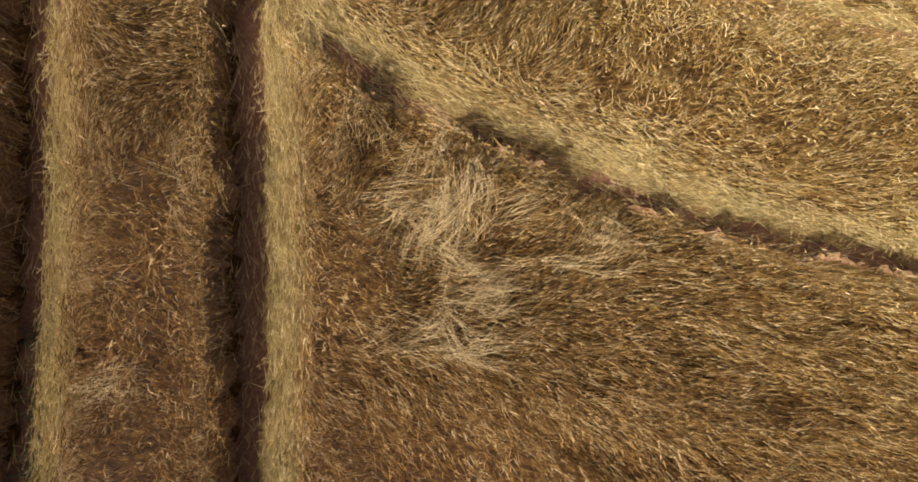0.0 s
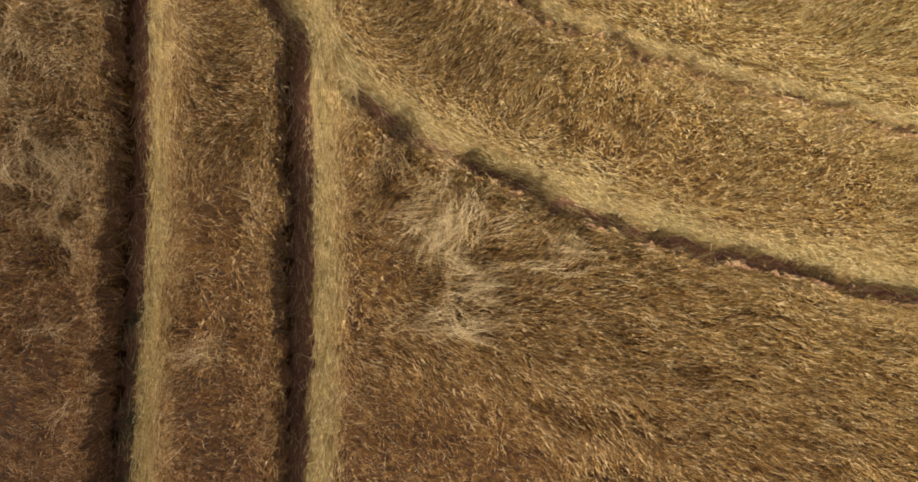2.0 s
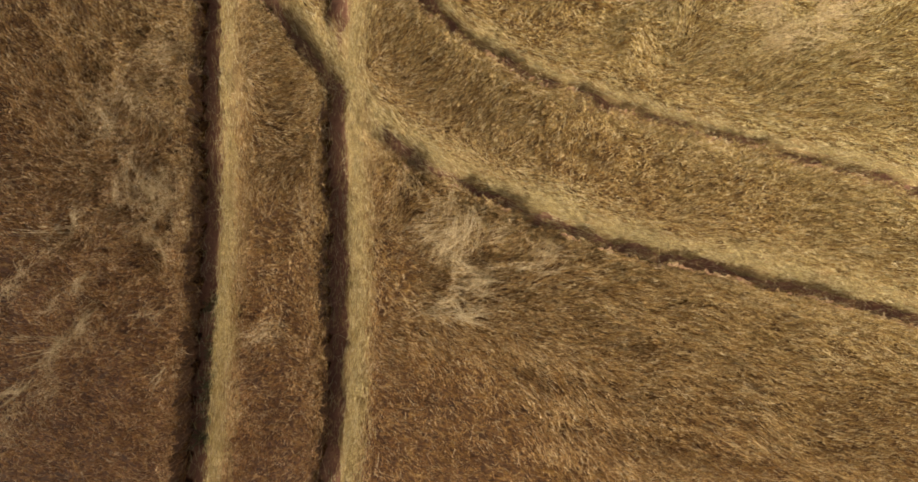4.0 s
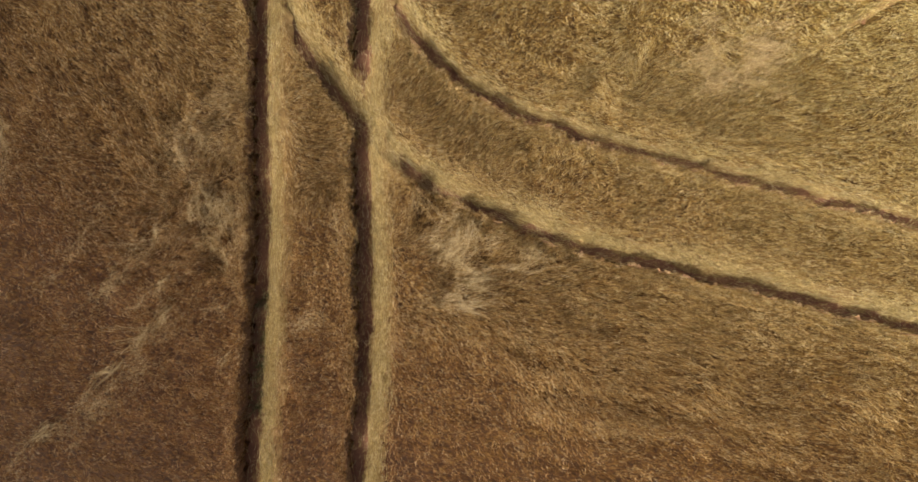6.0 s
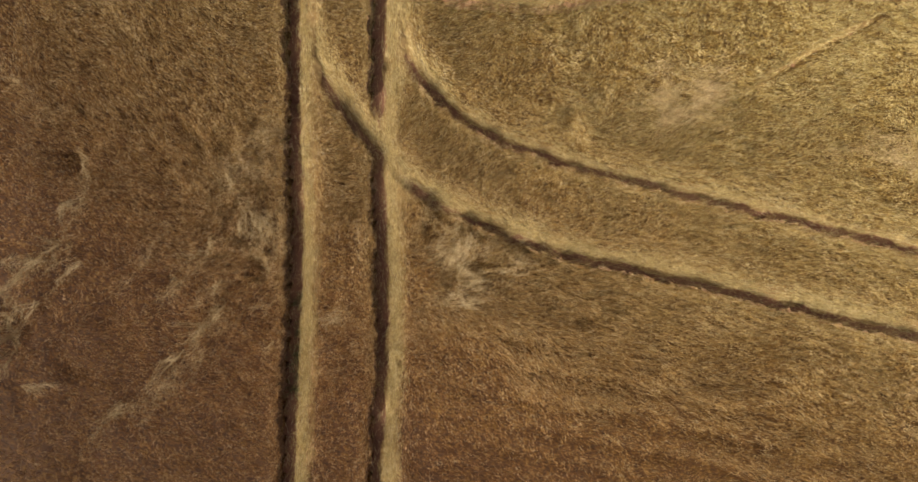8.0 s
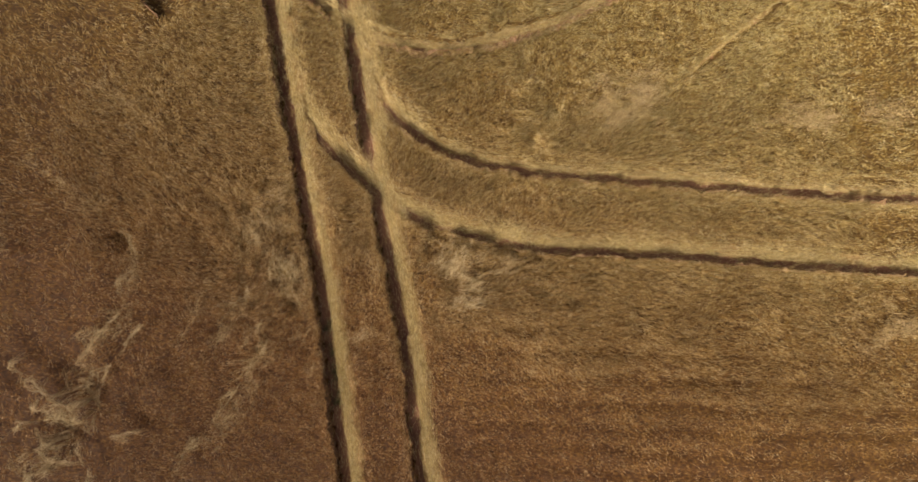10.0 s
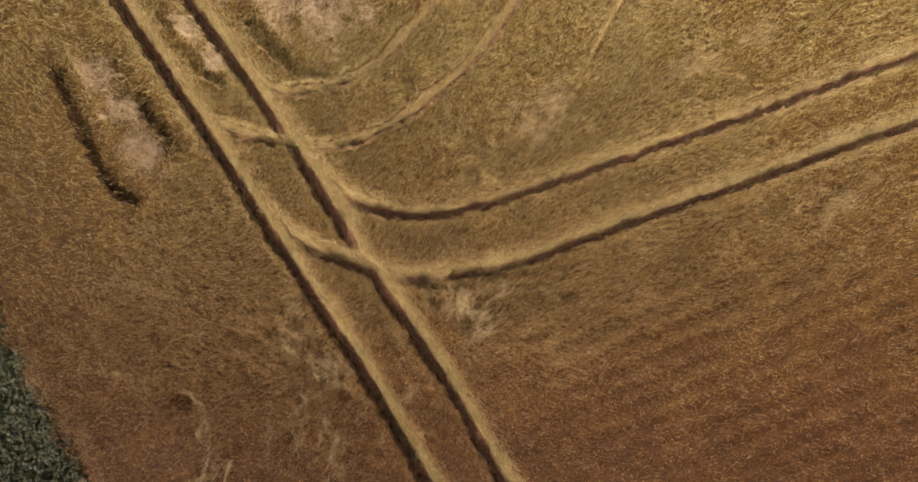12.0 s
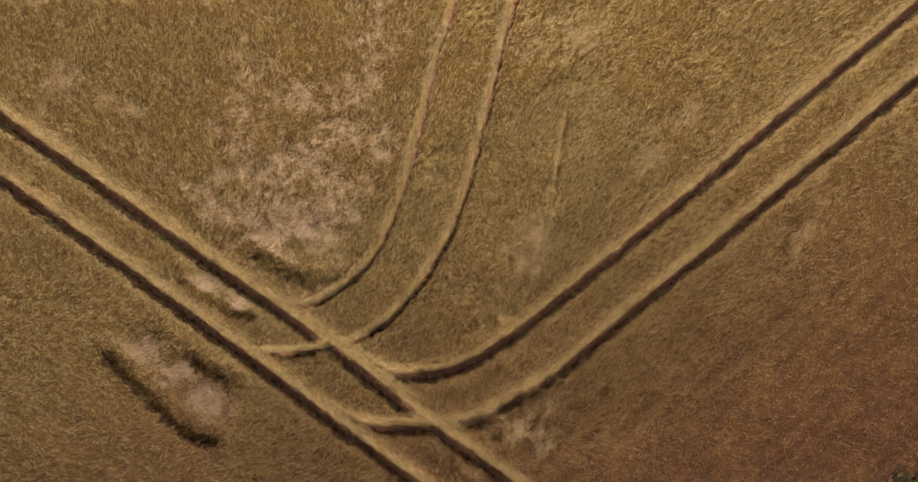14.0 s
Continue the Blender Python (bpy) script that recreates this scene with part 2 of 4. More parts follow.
FLOW_WEST = [(-1.89, -0.07, 41), (-1.37, -1.39, 31), (-0.26, -0.22, 11), (-7.02, 0.9, -30), (-5.85, -2.17, 0), (-3.88, -4.33, 5), (-5.7, 15.6, 68),
             (1.14, 15.75, 48), (3.95, 7.32, 28), (13.83, 5.93, 13), (10.35, 6.17, 18), (-2.38, 10.11, 38), (-7.32, -1.22, -9), (-9.68, 3.39, -24),
             (-11.72, 2.62, -29), (-11.84, 9.25, -38), (8.94, 9.62, 8)]


def lean_heading(x, y):
    c, s = np.zeros(x.shape), np.zeros(x.shape)
    for ax, ay, deg in FLOW_EAST + FLOW_WEST:
        k = 1.0 / ((x - ax) ** 2 + (y - ay) ** 2 + 0.15) ** 1.6
        c += k * math.cos(radians(deg))
        s += k * math.sin(radians(deg))
    wild = np.clip((clump_share(x, y) - 0.35) / 0.65, 0, 1)
    return np.arctan2(s, c) + wild * ((value_noise(x, y, 0.5, 33) - 0.5) * 3.2 + (value_noise(x, y, 0.2, 34) - 0.5) * 2.4) + (value_noise(x, y, 1.1, 31) - 0.5) * 0.6 + (value_noise(x, y, 0.35, 32) - 0.5) * 0.55


def ragged_edge(x, y):
    """How far the crop's edge along a rut stands in or out, in metres: tufts of three sizes."""
    return (value_noise(x, y, 0.6, 2) - 0.5) * 0.10 + (value_noise(x, y, 0.20, 3) - 0.5) * 0.10 + (value_noise(x, y, 0.08, 4) - 0.5) * 0.07


def rut_depth(x, y):
    """1 in the bottom of a rut or pit, 0 in standing crop; and the heading of the rut."""
    deep, head = np.zeros(x.shape), np.zeros(x.shape)
    ragged = ragged_edge(x, y)
    for key, line in LINES.items():
        half, down = RUTS[key][1:]
        d, h, lit = nearest(line, x, y)
        edge = half - SUNNY.get(key, 0.0) * (lit > 0)
        k = down * (1 - step01(d + ragged, edge - 0.05, edge + 0.04))
        head = np.where(k > deep, h, head)
        deep = np.maximum(deep, k)
    return deep, head


# hollows where the crop is pressed down: place, radius, share that is left
PRESSED = [(-0.15, 1.2, 0.42, 0.12), (1.26, 1.06, 0.2, 0.3), (1.58, 1.06, 0.26, 0.5), (1.86, 1.04, 0.16, 0.25), (2.42, 1.06, 0.2, 0.22), (0.32, 0.03, 0.4, 0.45), (-0.25, 0.72, 0.32, 0.55),
           (-1.85, -0.06, 0.3, 0.6), (3.52, 0.01, 0.3, 0.65), (2.71, 0.09, 0.25, 0.65), (2.41, -1.02, 0.2, 0.5), (1.74, 0.01, 0.25, 0.6), (-8.11, -0.38, 0.4, 0.35),
           (-8.5, -4.1, 0.45, 0.3), (-6.69, -4.75, 0.3, 0.4), (-8.85, -5.25, 0.45, 0.35), (-7.38, -5.6, 0.35, 0.5), (-5.7, -6.7, 0.5, 0.2), (-5.18, 0.98, 0.35, 0.45),
           (-3.51, -1.27, 0.35, 0.5), (-5.0, 0.1, 0.35, 0.6)]
# old trails through the western wheat, half grown over
TRAILS = [smooth_line(t) for t in ([(-6.3, -7.2), (-5.6, -5.6), (-5.0, -4.4), (-4.55, -3.5), (-4.25, -2.75), (-3.9, -2.0), (-3.45, -1.35)], [(-5.35, -2.25), (-5.0, -1.8), (-4.7, -1.3)],
                                   [(-8.6, -3.5), (-8.2, -2.8), (-7.85, -2.15)], [(-7.9, -4.9), (-7.85, -3.7), (-7.5, -2.9)], [(-8.15, -0.7), (-8.0, -0.35), (-7.9, 0.1)])]
# where weathered crop lies in tousled humps: place, radius
HUMPS = [(-4.0, 12.2, 1.6), (-1.2, 14.6, 1.8), (-3.0, 10.6, 1.9), (-1.4, 10.2, 1.7), (-1.6, 12.4, 2.0), (0.4, 12.2, 1.8), (2.0, 13.4, 1.6)]


STREWN = [(-1.15, 1.6, 0.35), (-0.15, 1.3, 0.5), (1.3, 1.15, 0.3), (1.86, 1.1, 0.25), (2.42, 1.12, 0.3)]
# where the crop is thrown about in clumps: place, radius, and how much
CLUMPY = [(-1.5, -0.6, 2.0, 1.0), (-1.0, -3.0, 1.8, 0.7), (-3.6, 0.4, 1.8, 1.0), (-4.2, -1.6, 1.6, 0.8), (0.3, 0.6, 1.2, 0.9), (1.4, 5.0, 2.2, 0.8), (0.0, 7.0, 2.0, 0.8), (1.5, 2.6, 1.6, 0.7),
          (4.5, 6.3, 2.2, 0.6), (3.2, 9.0, 2.4, 0.7), (-7.8, -3.6, 2.2, 0.8), (-7.8, 7.2, 2.4, 0.8), (-5.5, 17.0, 2.6, 0.7), (6.5, 11.0, 2.6, 0.6), (-9.6, -5.6, 2.2, 0.8), (-8.6, -4.6, 2.0, 1.0), (-6.0, -3.0, 1.8, 0.6)]


def tuft_height(x, y):
    """Tall and short tufts along an edge."""
    return 0.72 + 0.30 * value_noise(x, y, 0.11, 81) + 0.26 * value_noise(x, y, 0.31, 82)


def pressed_down(x, y):
    k = np.zeros(x.shape)
    for ax, ay, r in STREWN:
        k = np.maximum(k, 1 - step01(np.hypot(x - ax, y - ay), 0.5 * r, 1.2 * r))
    return k


def clump_share(x, y):
    k = 0.4 * step01(-x - 0.27 * y, 2.6, 4.2)
    for ax, ay, r, much in CLUMPY:
        k = np.maximum(k, much * (1 - step01(np.hypot(x - ax, y - ay), 0.5 * r, r)))
    return k


def hump_share(x, y):
    k = np.zeros(x.shape)
    for ax, ay, r in HUMPS:
        k = np.maximum(k, 1 - step01(np.hypot(x - ax, y - ay), 0.55 * r, r))
    return k


def pit_depth(x, y):
    deep = np.zeros(x.shape)
    ragged = (value_noise(x, y, 0.5, 6) - 0.5) * 0.24 + (value_noise(x, y, 0.15, 7) - 0.5) * 0.14
    for line, wide in PITS:
        deep = np.maximum(deep, 1 - step01(nearest(line, x, y)[0] + ragged, wide - 0.10, wide + 0.08))
    return deep


def hole_depth(x, y):
    deep = np.zeros(x.shape)
    ragged = (value_noise(x, y, 0.35, 61) - 0.5) * 0.34 + (value_noise(x, y, 0.12, 62) - 0.5) * 0.22
    for line, wide in HOLES:
        deep = np.maximum(deep, 1 - step01(nearest(line, x, y)[0] + ragged, wide - 0.12, wide + 0.14))
    return deep


def drill_rows(x, y):
    """Ridges (up to 1) and furrows (down to -1) of the drill rows south of the curve."""
    south = step01(-y, -0.6, 2.0) * step01(x, 0.0, 3.0)
    row = np.sin((y - 0.13 * x + 0.4 * value_noise(x, y, 2.2, 15)) * 2 * np.pi / 0.66)
    return south * row * (0.35 + 0.75 * value_noise(x, y, 1.5, 16))


def crop_height(x, y):
    h = (0.62 + (value_noise(x, y, 2.7, 11) - 0.5) * 0.12 + (value_noise(x, y, 0.8, 12) - 0.5) * 0.07
         + (value_noise(x, y, 0.28, 13) - 0.5) * 0.13 + (value_noise(x, y, 0.13, 14) - 0.5) * 0.16)
    away = step01(np.hypot(x - 0.6, y - 0.2), 3.0, 6.0)
    tilt = np.where(x + 0.27 * y < -2.0, radians(-16), radians(9))
    along, across = x * np.cos(tilt) + y * np.sin(tilt), y * np.cos(tilt) - x * np.sin(tilt)
    h = h + (0.10 + 0.14 * away) * (value_noise(along / 3.0, across, 0.13, 27) - 0.5)
    h = h + 0.15 * drill_rows(x, y)
    h = h + clump_share(x, y) * (0.30 * value_noise(x, y, 0.27, 25) + 0.14 * value_noise(x, y, 0.12, 26) - 0.24)
    h = h + hump_share(x, y) * (0.46 * value_noise(x, y, 0.62, 17) + 0.16 * value_noise(x, y, 0.25, 18) - 0.33)
    for key in "ABCD":
        d, _, lit = nearest(LINES[key], x, y)
        edge = RUTS[key][1] - SUNNY[key]
        h = h * np.where(lit > 0, 0.40 + 0.60 * step01(d, edge - 0.06, edge + (0.26 if key in "AB" else 0.34)), 1.0)
    for line in TRAILS:
        h = h * (1 - 0.55 * (1 - step01(nearest(line, x, y)[0] + 0.1 * (value_noise(x, y, 0.2, 19) - 0.5), 0.06, 0.2)))
    h = h * (1 - 0.8 * pit_depth(x, y)) * (1 - 0.74 * hole_depth(x, y))
    for ax, ay, r, left in PRESSED:
        h = h * (1 - (1 - left) * (1 - step01(np.hypot(x - ax, y - ay), 0.4 * r, r)))
    return h


def along_rut(x, y):
    """How much the crop beside a rut was combed along it by the wheel, and the rut's heading."""
    k, head = np.zeros(x.shape), np.zeros(x.shape)
    for key in "ABCD":
        d, h, lit = nearest(LINES[key], x, y)
        w = np.where(lit > 0, 1 - step01(d, RUTS[key][1] - SUNNY[key] - 0.05, RUTS[key][1] + (0.16 if key in "AB" else 0.28)), 0)
        head = np.where(w > k, h, head)
        k = np.maximum(k, w)
    return k, head


WEED_EDGE = [(-17.2, 12.5), (-14.0, 6.0), (-13.4, 4.8), (-12.9, 3.2), (-12.55, 1.6), (-12.0, 0.0), (-11.4, -1.8), (-11.2, -3.5), (-10.4, -7.5), (-9.6, -12.0)]


def outside_field(x, y):
    e = np.array(WEED_EDGE)[::-1]
    edge = (value_noise(x, y, 0.6, 21) - 0.5) * 0.5
    return (x < np.interp(y, e[:, 1], e[:, 0]) + edge) | ((y + 8.6 + 0.12 * (x - 10) + edge < 0) & (x > 8.8))


def plot_of(x, y):
    """Which plot of crop a place belongs to."""
    a, b = LINES["A"], LINES["B"]
    c, d = LINES["C"], LINES["D"]
    xa, xb = np.interp(y, a[:, 1], a[:, 0]), np.interp(y, b[:, 1], b[:, 0])
    yc, yd = np.interp(x, c[:, 0], c[:, 1]), np.interp(x, d[:, 0], d[:, 1])
    return np.where(x < xa, 0, np.where(x < xb, 1, np.where(y < yd, 2, np.where(y < yc, 3, 4))))


# ---- mesh building ----
def mesh_of(name, verts, faces, material):
    """A mesh from arrays of places and of corners (all faces with the same number of corners)."""
    me = bpy.data.meshes.new(name)
    n, k = faces.shape
    me.vertices.add(len(verts))
    me.vertices.foreach_set("co", np.ascontiguousarray(verts, np.float32).ravel())
    me.loops.add(n * k)
    me.loops.foreach_set("vertex_index", np.ascontiguousarray(faces, np.int32).ravel())
    me.polygons.add(n)
    me.polygons.foreach_set("loop_start", np.arange(0, n * k, k, dtype=np.int32))
    me.update(calc_edges=True)
    me.materials.append(material)
    return me


def tubes(path, radius):
    """Three-sided tubes along many paths at once: path (n, k, 3), radius (n, k)."""
    n, k = path.shape[:2]
    along = np.gradient(path, axis=1)
    along /= np.linalg.norm(along, axis=2, keepdims=True) + 1e-9
    up = np.array((0.0, 0.0, 1.0))
    side = np.cross(along, up)
    side /= np.linalg.norm(side, axis=2, keepdims=True) + 1e-6
    top = np.cross(side, along)
    r = radius[:, :, None]
    ring = np.stack([path + top * r, path + (side * 0.87 - top * 0.5) * r, path - (side * 0.87 + top * 0.5) * r], axis=2)
    verts = ring.reshape(-1, 3)
    base = (np.arange(n)[:, None] * k + np.arange(k - 1)[None]).reshape(-1) * 3
    faces = [np.stack([base + i, base + (i + 1) % 3, base + 3 + (i + 1) % 3, base + 3 + i], axis=1) for i in range(3)]
    return verts, np.vstack(faces)


def cones(root, tip, radius):
    """Three-sided stalks that taper to a point."""
    n = len(root)
    along = tip - root
    along = along / (np.linalg.norm(along, axis=1, keepdims=True) + 1e-9)
    side = np.cross(along, np.array((0.0, 0.0, 1.0)))
    side /= np.linalg.norm(side, axis=1, keepdims=True) + 1e-6
    top = np.cross(side, along)
    r = radius[:, None]
    verts = np.stack([root + top * r, root + (side * 0.87 - top * 0.5) * r, root - (side * 0.87 + top * 0.5) * r, tip], axis=1).reshape(-1, 3)
    o = np.arange(n) * 4
    return verts, np.vstack([np.stack([o + i, o + (i + 1) % 3, o + 3], axis=1) for i in range(3)])


def blades(path, width):
    """Leaf blades: path (n, 3, 3), pointed at the far end."""
    n = len(path)
    along = path[:, 2] - path[:, 0]
    side = np.cross(along, np.array((0.0, 0.0, 1.0)) + rng.normal(0, 0.5, (n, 3)))
    side /= np.linalg.norm(side, axis=1, keepdims=True) + 1e-6
    w = width[:, None] * 0.5
    verts = np.stack([path[:, 0] - side * w * 0.6, path[:, 0] + side * w * 0.6, path[:, 1] + side * w, path[:, 1] - side * w,
                      path[:, 2] + side * w * 0.15, path[:, 2] - side * w * 0.15], axis=1).reshape(-1, 3)
    o = np.arange(n) * 6
    faces = np.vstack([np.stack([o, o + 1, o + 2, o + 3], axis=1), np.stack([o + 3, o + 2, o + 4, o + 5], axis=1)])
    return verts, faces


def part(name, me, parent, label=""):
    ob = new(name, me)
    ob.parent = parent
    if label:
        ob["label"] = label
    return ob


# ---- ground ----
def ground_sheet():
    xs = np.unique(np.concatenate([-np.geomspace(30, 3000, 16), np.linspace(-26, 26, 53), np.geomspace(30, 3000, 16)]))
    gx, gy = np.meshgrid(xs, xs + 4.0)
    gz = (value_noise(gx, gy, 1.4, 41) - 0.5) * 0.05 * (np.hypot(gx, gy) < 28)
    n = len(xs)
    i = (np.arange(n - 1)[:, None] * n + np.arange(n - 1)[None]).ravel()
    me = mesh_of("ground", np.stack([gx, gy, gz - 0.03], axis=2).reshape(-1, 3), np.stack([i, i + 1, i + n + 1, i + n], axis=1), SOIL)
    return tagged(new("ground", me), "bare brown soil strewn with chaff and straw", "ground", kind="structure")


ground_sheet()

# ---- wheat ----
FIELD = [(-16.4, 8.4), (-6.8, 23.0), (21.8, 6.0), (14.6, -7.2), (11.3, -9.8), (-9.2, -8.8), (-13.2, -5.6)]
MIDDLE = [(-10.4, 2.2), (-4.5, 10.0), (9.0, 9.6), (12.5, -1.2), (2.0, -5.5), (-6.6, -7.6)]
CENTRE = [(-6.4, 1.4), (5.3, 6.0), (7.6, -0.6), (-4.1, -4.8)]


def inside(poly, x, y):
    ok = np.ones(x.shape, bool)
    for (ax, ay), (bx, by) in zip(poly, poly[1:] + poly[:1]):
        ok &= (bx - ax) * (y - ay) - (by - ay) * (x - ax) <= 0
    return ok


def scatter(poly, density, hole=None):
    """Places strewn evenly over one stretch of the plan, one to each small square."""
    p = np.array(poly)
    lo, hi = p.min(axis=0), p.max(axis=0)
    cell = density ** -0.5
    x, y = (g.ravel() for g in np.meshgrid(np.arange(lo[0], hi[0], cell), np.arange(lo[1], hi[1], cell)))
    x, y = x + rng.uniform(0, cell, len(x)), y + rng.uniform(0, cell, len(y))
    ok = inside(poly, x, y)
    if hole:
        ok &= ~inside(hole, x, y)
    mix = rng.permutation(int(ok.sum()))
    return x[ok][mix], y[ok][mix]


PLOTS = ["ripe brown wheat, lodged and tangled, west of the wheel ruts", "narrow strip of ripe wheat standing between two wheel ruts",
         "ripe golden wheat swept flat in long even waves", "strip of leaning golden wheat between two curving ruts",
         "pale golden wheat, patchily flattened, inside the curve"]
parts_of = {i: {"stem": [], "ear": [], "leaf": []} for i in range(5)}
STANDING = [(2.2, 2.7, 1.7), (4.2, 2.6, 1.2), (-1.5, -1.0, 1.8), (-3.3, 3.4, 1.4), (4.4, 8.0, 2.6), (0.4, 4.6, 1.5), (-1.0, 6.9, 1.2), (2.6, 6.0, 1.6), (1.2, -2.6, 2.4), (-0.35, -0.4, 0.9), (-0.5, 1.0, 0.6), (0.0, -4.5, 3.0)]


def upright(x, y):
    """1 where the crop still stands, 0 where it is lodged."""
    west = step01(-x - 0.27 * y, 2.0, 4.5) * (1 - 0.7 * step01(y, 8.0, 13.0))
    south = 0.85 * step01(-y, -0.8, 3.0) * (1 - step01(x, 8.0, 16.0) * 0.3)
    k = np.maximum(0.22 * west, 0.8 * south)
    for ax, ay, r in STANDING:
        k = np.maximum(k, 0.8 * (1 - step01(np.hypot(x - ax, y - ay), 0.4 * r, r)))
    k = np.maximum(k, 0.45 * step01(np.hypot(x - 1, y - 1), 6.0, 9.5) * (1 - 0.6 * west))
    return np.clip(k + 0.35 * (value_noise(x, y, 1.9, 51) - 0.45), 0, 1)


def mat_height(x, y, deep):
    """The top of the tangle of lower stems and leaves; it stands higher along the ruts' sunward edge, to throw shade.
    """
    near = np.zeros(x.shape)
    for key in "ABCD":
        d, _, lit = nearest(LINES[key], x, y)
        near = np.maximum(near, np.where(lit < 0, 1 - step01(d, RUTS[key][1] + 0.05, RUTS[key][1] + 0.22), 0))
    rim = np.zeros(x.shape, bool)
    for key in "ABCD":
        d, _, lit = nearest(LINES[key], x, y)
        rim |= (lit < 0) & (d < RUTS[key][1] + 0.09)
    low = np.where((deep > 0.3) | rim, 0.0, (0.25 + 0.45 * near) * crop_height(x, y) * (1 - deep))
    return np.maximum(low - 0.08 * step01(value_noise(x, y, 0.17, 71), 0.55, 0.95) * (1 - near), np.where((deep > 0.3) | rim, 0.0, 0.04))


# where the crop stands thin and the darkened mat of lower leaves shows through: place, half lengths
THIN = [(2.2, -3.0, 4.2, 3.2), (7.5, -1.0, 4.5, 2.6), (-10.5, 7.0, 4.5, 4.5), (13.5, -1.5, 5.0, 3.5)]


def thin_stand(x, y):
    k = np.zeros(x.shape)
    for ax, ay, rx, ry in THIN:
        k = np.maximum(k, 1 - step01(np.hypot((x - ax) / rx, (y - ay) / ry), 0.35, 1.0))
    return np.clip(k * (0.5 + value_noise(x, y, 0.9, 29)), 0, 1)


def sow(poly, tufts, each, stem_r, ear_r, leaves, spread, hole=None, long=1.0):
    """Crop in locks of stalks that lean together: tufts to the square metre, stalks in each."""
    tx, ty = scatter(poly, tufts, hole)
    m = len(tx)
    t_stand = upright(tx, ty)
    t_head = lean_heading(tx, ty) + rng.normal(0, 0.15 + 0.42 * t_stand, m)
    comb, rut = along_rut(tx, ty)
    rut = np.where(np.cos(rut - t_head) < 0, rut + np.pi, rut)
    t_head = t_head + comb * np.arctan2(np.sin(rut - t_head), np.cos(rut - t_head))
    t_phi = rng.normal(66 - 30 * t_stand, 12, m)
    t_rise = rng.normal(0, 0.07, m)
    k = np.repeat(np.arange(m), each)
    n = len(k)
    along, across = rng.uniform(-0.11, 0.11, n) * (1 - 0.5 * t_stand[k]), rng.normal(0, spread, n) * (1 + 0.6 * t_stand[k])
    ch, sh = np.cos(t_head[k]), np.sin(t_head[k])
    x, y = tx[k] + ch * along - sh * across, ty[k] + sh * along + ch * across
    deep, _ = rut_depth(x, y)
    ok = ((deep < 0.35) | ((deep < 0.9) & (rng.random(n) < np.where(along_rut(x, y)[0] > 0.3, 0.6, 0.25)))) & ~outside_field(x, y) & (rng.random(n) < 1.2 + 1.0 * drill_rows(x, y))
    ok &= rng.random(n) < (1 - 0.4 * step01(t_stand[k], 0.3, 0.8) * (1 - step01(y + 0.2 * x, 1.0, 4.0))) * (1 - 0.4 * thin_stand(x, y))
    x, y, k, across, deep = x[ok], y[ok], k[ok], across[ok], deep[ok]
    stand = t_stand[k]
    n = len(x)
    head = t_head[k] - across * 2.2 + rng.normal(0, 0.18 + 0.26 * stand, n)
    phi = np.radians(np.clip(t_phi[k] + rng.normal(0, 8, n), 3, 97))
    size = rng.uniform(0.08, 0.21, n) * long
    height = crop_height(x, y) * (1 - 0.9 * deep)
    z0 = height * rng.uniform(0.45, 0.90, n) + t_rise[k]
    z0 = z0 * (1 - stand) + stand * (height * rng.uniform(0.95, 1.12, n) + 0.6 * t_rise[k] - size * np.cos(phi))
    z0 = np.maximum(z0, mat_height(x, y, deep) - 0.03)
    z0 = np.maximum(z0, 0.05)
    bend = phi + np.radians(rng.uniform(8, 28, n))

    # hardly any stalk hangs over into a rut
    reach = size * np.sin(bend)
    tip_deep, rut = rut_depth(x + np.cos(head) * reach, y + np.sin(head) * reach)
    turn = np.where(np.cos(rut - head) < 0, rut + np.pi, rut) + rng.normal(0, 0.15, n)
    head = np.where(tip_deep > 0.4, turn, head)
    tip_deep, _ = rut_depth(x + np.cos(head) * reach, y + np.sin(head) * reach)
    stop = tip_deep > 0.5
    phi, bend, size = np.where(stop, 0.25, phi), np.where(stop, 0.6, bend), np.where(stop, 0.6 * size, size)
    ok = ~stop | (rng.random(n) < 0.75)
    x, y, k, head, phi, size, z0, bend, stand = (v[ok] for v in (x, y, k, head, phi, size, z0, bend, stand))
    n = len(x)
    d = np.stack([np.cos(head), np.sin(head)], axis=1)
    p0 = np.stack([x, y, z0], axis=1)

    def onward(p, length, ang):
        q = p.copy()
        q[:, :2] += d * (length * np.sin(ang))[:, None]
        q[:, 2] += length * np.cos(ang)
        q[:, 2] = np.maximum(q[:, 2], 0.05)
        return q

    p2 = onward(p0, size, (phi + bend) / 2)
    p3 = onward(p2, rng.uniform(0.06, 0.10, n), bend + np.radians(rng.uniform(0, 45, n) + 25 * stand))
    rs = stem_r * rng.uniform(0.8, 1.2, n)
    er = ear_r * rng.uniform(0.8, 1.25, n)
    plot = plot_of(x, y)
    # of a standing stalk hardly more than the ear rises over the rest
    shown = rng.random(n) < np.where(stand > 0.5, 0.35, 1.0)
